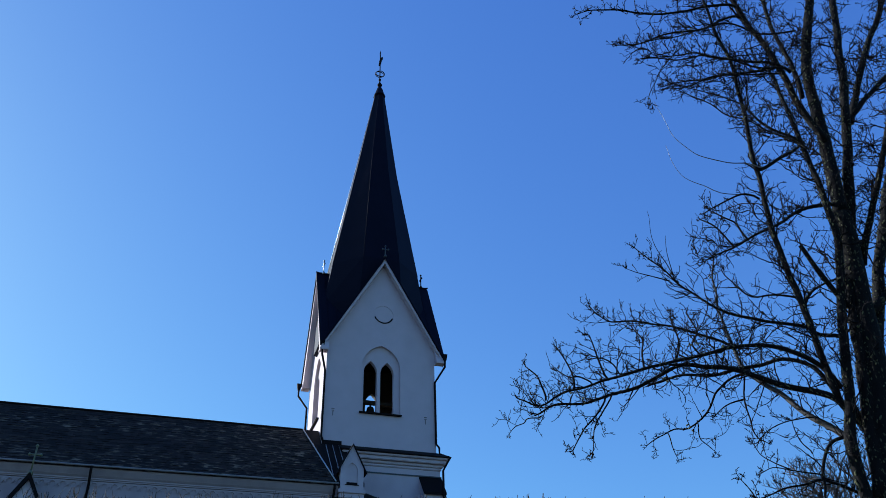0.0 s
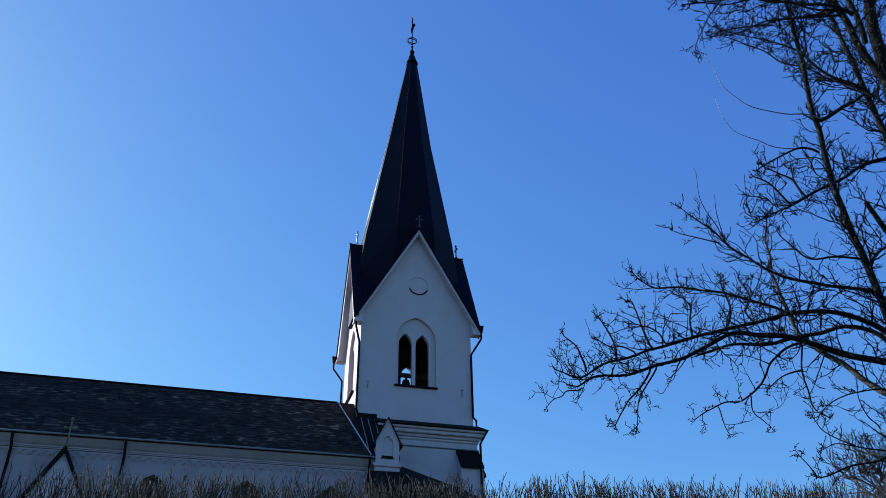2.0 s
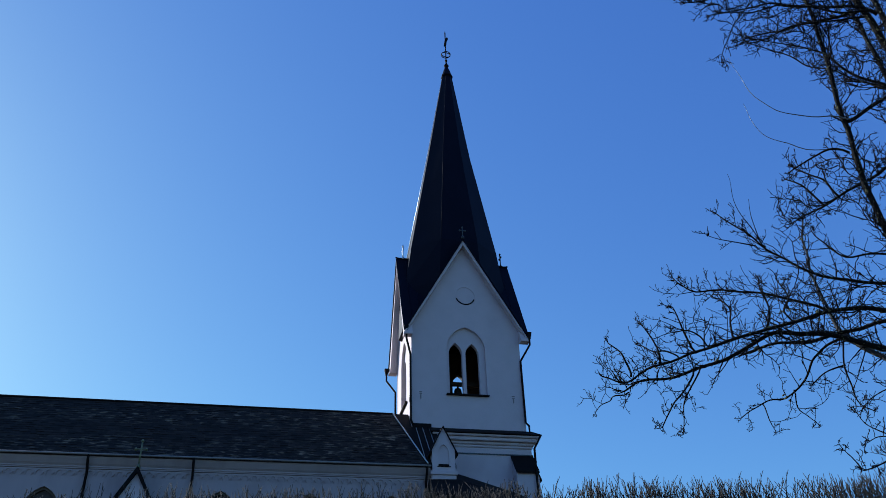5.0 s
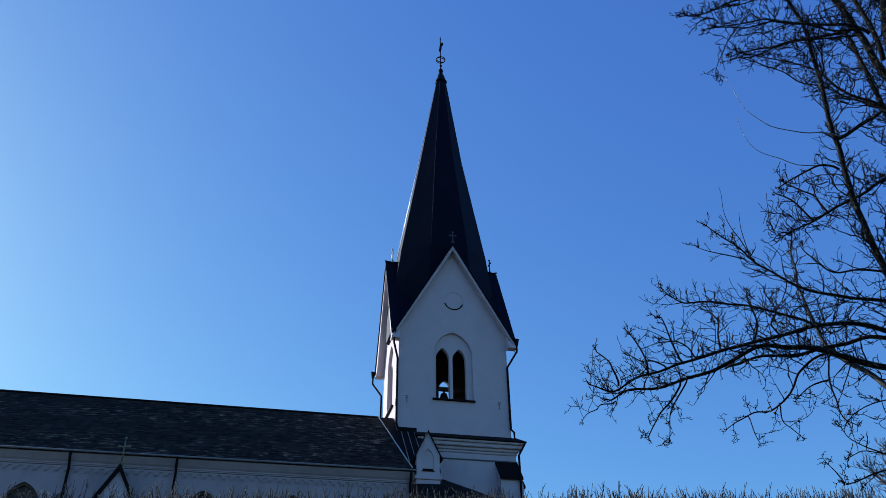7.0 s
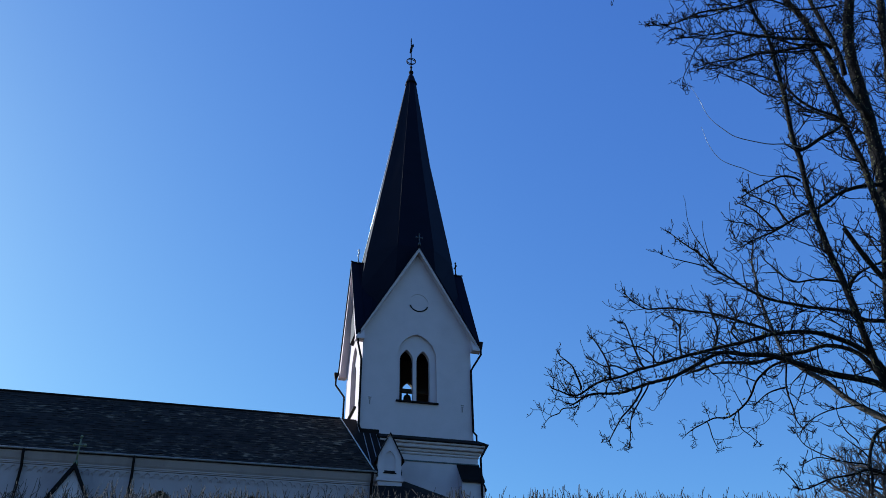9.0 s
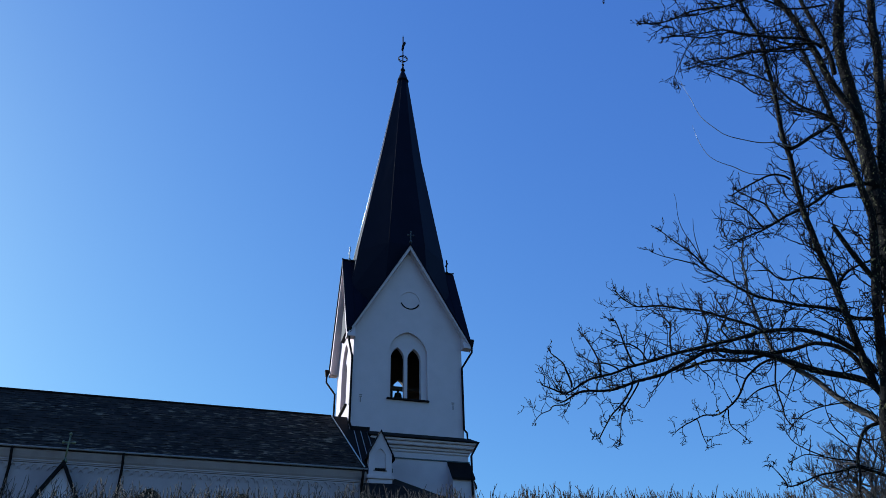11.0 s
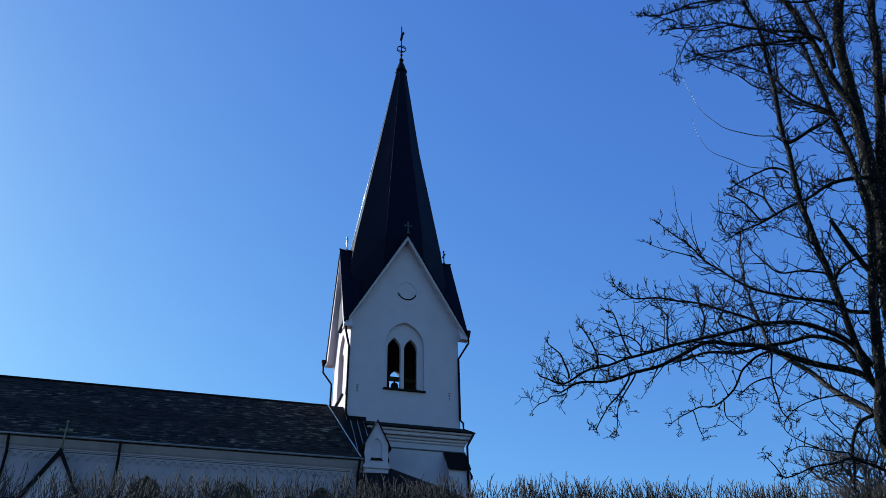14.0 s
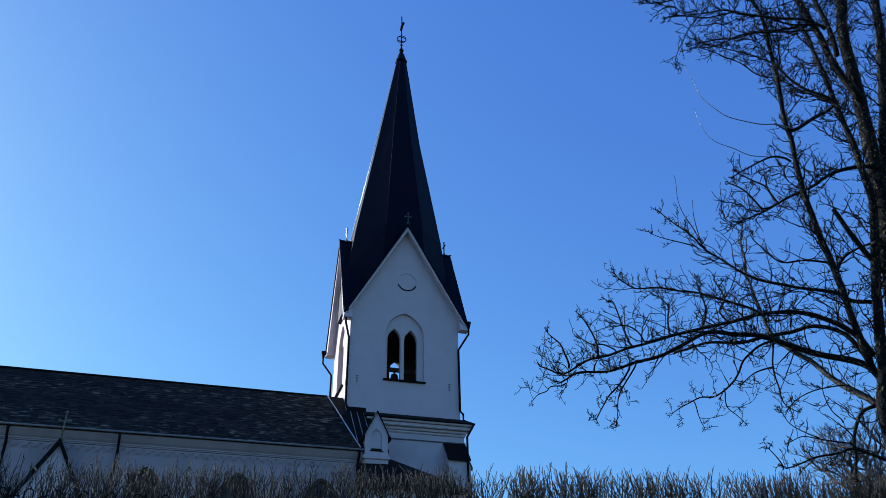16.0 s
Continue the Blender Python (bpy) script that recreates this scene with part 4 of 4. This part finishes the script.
def wander(rng, start, way, length, steps, bend, lift):
    pts, d, p = [start.copy()], way.normalized(), start.copy()
    for _ in range(steps):
        d = (d + Vector((rng.gauss(0, bend), rng.gauss(0, bend), rng.gauss(0, bend) + lift))).normalized()
        p = p + d * (length / steps)
        pts.append(p.copy())
    return pts


def bare_tree():
    rng = random.Random(11)
    tree = tagged(new("tree"), "tall bare deciduous tree with mossy bark and drooping limbs", "tree")
    tree.matrix_basis = pose(13.26, 11.57, -0.96, 0, 0, -40) @ Matrix.Scale(1.6, 4)
    verts, faces, moss_v, moss_f = [], [], [], []

    def twig(start, way, length, r, level):
        steps = (7, 4, 2)[level]
        pts = wander(rng, start, way, length, steps, (0.20, 0.22, 0.3)[level], 0.07)
        n = len(pts)
        tube_data(pts, [max(0.0040, r * (1 - 0.6 * i / (n - 1))) for i in range(n)], 4 if level == 0 else 3, verts, faces)
        if level == 2:
            return
        ks = range(2, n) if level == 0 else range(1, n)
        for k in ks:
            if rng.random() < (0.35 if level == 0 else 0.6):
                continue
            d = (pts[k] - pts[k - 1]).normalized()
            side = Vector((rng.gauss(0, 1), rng.gauss(0, 1), rng.gauss(0.3, 1))).normalized()
            size = length * rng.uniform(0.2, 0.55) if level == 0 else rng.uniform(0.02, 0.055)
            twig(pts[k], d * 0.6 + side * 0.8, size, max(0.0042, r * 0.62), level + 1)

    for name, pts, r0, r1, dense in BRANCHES:
        path = smooth_path(pts)
        n = len(path)
        radii = []
        for i in range(n):
            r = r0 + (r1 - r0) * i / (n - 1)
            radii.append(r * (1 + 0.10 * noise.noise(path[i] * 3.1)))
            if i and r < 0.1:
                path[i] = path[i] + Vector((noise.noise(path[i] * 2.3), noise.noise(path[i] * 2.3 + Vector((9, 0, 0))), noise.noise(path[i] * 2.3 + Vector((0, 7, 0))))) * (0.05 if r < 0.03 else 0.03)
        tubes(name, [(path, radii)], STRAND if r1 < 0.0025 else SUNLIT_BARK if r0 == 0.049 else BARK, tree, sides=12 if r0 > 0.1 else 7)
        # moss and lichen cushions on the bark
        if r0 > 0.02:
            for i in range(1, n - 1):
                seg = path[i + 1] - path[i]
                if radii[i] < 0.015:
                    continue
                for _ in range(int(seg.length / 0.05 * min(3.0, 0.8 + radii[i] * 16))):
                    side = Vector((rng.gauss(-0.5, 1), rng.gauss(-0.3, 1), rng.gauss(0.3, 1)))
                    side = (side - seg.normalized() * side.dot(seg.normalized())).normalized()
                    q = path[i] + seg * rng.random() + side * radii[i] * 0.97
                    w = rng.uniform(0.4, 1.0) * min(0.016, 0.006 + radii[i] * 0.12)
                    ax = (seg.normalized() + Vector((rng.gauss(0, 0.4), rng.gauss(0, 0.4), rng.gauss(0, 0.4)))) * w * rng.uniform(0.8, 2.0)
                    tube_data([q - ax, q, q + ax], [w * 0.4, w, w * 0.35], 5, moss_v, moss_f)
        walked, target, next_branch = 0.0, 0.25, 0.4
        total = sum((path[i + 1] - path[i]).length for i in range(n - 1))
        for i in range(n - 1):
            seg = path[i + 1] - path[i]
            walked += seg.length
            u = walked / total
            while dense > 1 and walked > next_branch:
                next_branch += rng.uniform(0.25, 0.5)
                d = seg.normalized()
                side = Vector((rng.gauss(-0.35, 1), rng.gauss(0, 0.9), rng.gauss(0.1, 0.6))).normalized()
                long = rng.uniform(0.4, 1.1) * (1 - 0.55 * u)
                thick = min(radii[i + 1] * 0.5, rng.uniform(0.009, 0.015))
                steps = 9
                run = wander(rng, path[i + 1], d * 0.5 + side, long, steps, 0.24, 0.05)
                tube_data(run, [thick + (0.005 - thick) * q / steps for q in range(steps + 1)], 5, verts, faces)
                for q in range(2, steps + 1):
                    for _ in range(1 if q % 2 or q > 6 else 0):
                        d2 = (run[q] - run[q - 1]).normalized()
                        s2 = Vector((rng.gauss(0, 1), rng.gauss(0, 1), rng.gauss(0.3, 1))).normalized()
                        twig(run[q], d2 * 0.6 + s2 * 0.8, rng.uniform(0.14, 0.45), rng.uniform(0.007, 0.010), 0)
            low = 1.25 if dense == 1 and r0 > 0.02 and path[i].z < 7.4 and path[i].x < -1 else 1.0
            while dense and walked > target:
                target += rng.uniform(0.045, 0.11) / (dense * low) * (1.0 - 0.15 * u)
                d = seg.normalized()
                side = Vector((rng.gauss(0, 1), rng.gauss(0, 0.8), rng.gauss(0.35, 1))).normalized()
                size = (rng.uniform(0.2, 0.8) if low > 1 else rng.uniform(0.13, 0.5)) * (1 - 0.5 * u * u)
                twig(path[i + 1], d * 0.5 + side, size, min(radii[i + 1] * 0.6, rng.uniform(0.006, 0.011)), 0)
                if rng.random() < 0.05 and radii[i + 1] > 0.012:
                    p = path[i + 1] + side * radii[i + 1] * 0.8
                    for _ in range(4):
                        q = p + Vector((rng.gauss(0, 0.03), rng.gauss(0, 0.03), rng.gauss(0, 0.03)))
                        tube_data([q - Vector((0.02, 0, 0.012)), q, q + Vector((0.02, 0.006, 0.012))], [0.005, rng.uniform(0.009, 0.016), 0.005], 4, moss_v, moss_f)
        # forked tip
        for _ in range(2 if dense else 0):
            d = (path[-1] - path[-2]).normalized()
            twig(path[-1], d + Vector((rng.gauss(0, 0.4), rng.gauss(0, 0.4), rng.gauss(0.1, 0.4))), rng.uniform(0.05, 0.13), max(0.0050, min(r1, 0.008)), 0)
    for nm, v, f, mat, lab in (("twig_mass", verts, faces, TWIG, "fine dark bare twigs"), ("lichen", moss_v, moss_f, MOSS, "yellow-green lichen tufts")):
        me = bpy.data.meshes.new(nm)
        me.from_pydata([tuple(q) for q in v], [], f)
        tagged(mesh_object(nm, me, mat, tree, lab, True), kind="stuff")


bare_tree()


# ---- clipped bare hedge ----
def hedge_shrub(seed):
    rng = random.Random(seed)
    verts, faces = [], []

    def shoot(p, d, length, r0, r1, steps, bend, lift, sides):
        pts = wander(rng, p, d, length, steps, bend, lift)
        tube_data(pts, [r0 + (r1 - r0) * i / steps for i in range(steps + 1)], sides, verts, faces)
        return pts

    def tilt(a, up=1.0):
        return Vector((rng.gauss(0, a), rng.gauss(0, a * 0.7), up))

    for _ in range(3):
        stem = shoot(Vector((rng.uniform(-0.30, 0.30), rng.uniform(-0.22, 0.22), -0.1)), tilt(0.2), rng.uniform(0.7, 1.1), rng.uniform(0.020, 0.032), 0.016, 8, 0.28, 0.2, 6)
        for _ in range(rng.randint(2, 3)):
            fork = shoot(stem[-1], tilt(0.55), rng.uniform(0.25, 0.5), 0.016, 0.011, 5, 0.30, 0.2, 5)
            for k in (2, 3, 4, 4, 5, 5):
                if rng.random() < 0.12:
                    continue
                reach = rng.uniform(1.98, 2.20) - fork[k].z
                if reach < 0.1:
                    continue
                up = shoot(fork[k], tilt(0.38), reach, 0.0098, 0.0052, 8, 0.22, 0.22, 4)
                for q in range(1, 8):
                    if rng.random() < 0.45:
                        shoot(up[q], tilt(0.5, 1.0), rng.uniform(0.05, 0.15), 0.0075, 0.005, 3, 0.18, 0.12, 3)
        for k in (6,):
            side = shoot(stem[k], tilt(0.8), rng.uniform(0.4, 0.8), 0.014, 0.007, 6, 0.26, 0.16, 4)
            for q in (3, 4, 5):
                if rng.random() < 0.6:
                    shoot(side[q], tilt(0.7), rng.uniform(0.1, 0.35), 0.008, 0.005, 3, 0.22, 0.12, 3)
    me = bpy.data.meshes.new("hedge_shrub")
    me.from_pydata([tuple(q) for q in verts], [], faces)
    return tagged(mesh_object("hedge_shrub", me, HEDGE_BARK, smooth=True), "leafless clipped hedge shrub with upright stems", "shrub", "clipped hedge")


def hedge():
    rng = random.Random(3)
    kinds = [hedge_shrub(100 + i) for i in range(9)]
    used = set()
    for row in (0, 1):
        s = -15.0
        while s < 21.0:
            d = 15.8 + row * 0.45 + rng.uniform(-0.08, 0.08)
            p = NORMAL * d + ALONG * s
            m = pose(p.x, p.y, 3.86 + min(0.09, 0.012 * max(0.0, 2.0 - s)), 0, 0, -12 + rng.choice((0, 180)) + rng.uniform(-15, 15))
            k = rng.randrange(len(kinds))
            if k in used:
                copy_thing(kinds[k], m)
            else:
                used.add(k)
                kinds[k].matrix_basis = m
            s += rng.uniform(0.42, 0.62) if row == 0 else rng.uniform(0.8, 1.2)


hedge()


def fence():
    ob = tagged(new("fence"), "black wrought-iron fence with hoop tops and small crosses", "fence")
    d, base, rail = 15.15, 3.82, 4.88
    o = NORMAL * d
    turn = -12

    def place(s, z):
        p = o + ALONG * s
        return Vector((p.x, p.y, z - 0.043 * s))
    for z in (rail, base + 0.2):
        tubes("rail", [([place(-14, z), place(20, z)], 0.015)], IRON, ob, sides=6)
    hoop_pts = [Vector((-0.08, 0, 0))] + [Vector((-0.08 * math.cos(a), 0, 1.20 + 0.08 * math.sin(a))) for a in [math.pi * i / 10 for i in range(11)]] + [Vector((0.08, 0, 0))]
    hoop = tubes("hoop", [(hoop_pts, 0.013)], IRON, ob, sides=5)
    bar = tubes("cross_picket", [([Vector((0, 0, 0)), Vector((0, 0, 1.25))], 0.012), ([Vector((-0.075, 0, 1.15)), Vector((0.075, 0, 1.15))], 0.014)], IRON, ob, sides=5)
    post = tubes("post", [([Vector((0, 0, -0.3)), Vector((0, 0, 1.22)), Vector((0, 0, 1.27)), Vector((0, 0, 1.32))], [0.021, 0.021, 0.030, 0.010])], IRON, ob, sides=8)
    s, first = -13.8, True
    i = 0
    while s < 19.8:
        for src, ds in ((hoop, 0.0), (bar, 0.24)) + (((post, 0.12),) if i % 5 == 0 else ()):
            o2 = src if first else src.copy()
            if not first:
                scene.collection.objects.link(o2)
            o2.matrix_basis = Matrix.Translation(place(s + ds, base)) @ pose(0, 0, 0, 0, 0, turn)
        first = False
        s += 0.48
        i += 1


fence()


# ---- bare tree in the distance behind the hedge ----
def far_tree(x, y, height, spread, seed):
    rng = random.Random(seed)
    ob = tagged(new("far_tree"), "distant bare tree with a haze of brown twigs", "tree")
    z0 = ground_z(x, y)
    ob.matrix_basis = pose(x, y, z0)
    tubes("trunk", [([(0, 0, -0.2), (0.1, 0, height * 0.3), (0, 0.1, height * 0.6), (0.1, 0, height * 0.95)], [0.22, 0.16, 0.1, 0.02])], FAR_TWIG, ob, sides=8)
    verts, faces = [], []

    def grow(p, d, length, r, level):
        pts = wander(rng, p, d, length, 4, 0.16, 0.08)
        tube_data(pts, [r, r * 0.9, r * 0.8, r * 0.7, r * 0.6], 3, verts, faces)
        if level == 0:
            return
        for _ in range(4):
            k = rng.randint(2, 4)
            side = Vector((rng.gauss(0, 1), rng.gauss(0, 1), rng.gauss(0.4, 0.8))).normalized()
            grow(pts[k], (pts[k] - pts[k - 1]).normalized() * 0.7 + side * 0.8, length * rng.uniform(0.45, 0.7), max(0.006, r * 0.55), level - 1)

    for i in range(34):
        a = rng.uniform(0, 2 * math.pi)
        h = height * rng.uniform(0.2, 0.85)
        grow(Vector((0.05, 0.05, h)), Vector((math.cos(a), math.sin(a), 0.7)), spread * rng.uniform(0.6, 1.0) * (1.1 - 0.5 * h / height), 0.05, 3)
    me = bpy.data.meshes.new("twig_mass")
    me.from_pydata([tuple(q) for q in verts], [], faces)
    tagged(mesh_object("twig_mass", me, FAR_TWIG, ob, "fine brown twigs"), kind="stuff")


far_tree(22.4, 22.2, 6.0, 2.5, 21)
far_tree(25.4, 21.6, 6.6, 2.5, 22)
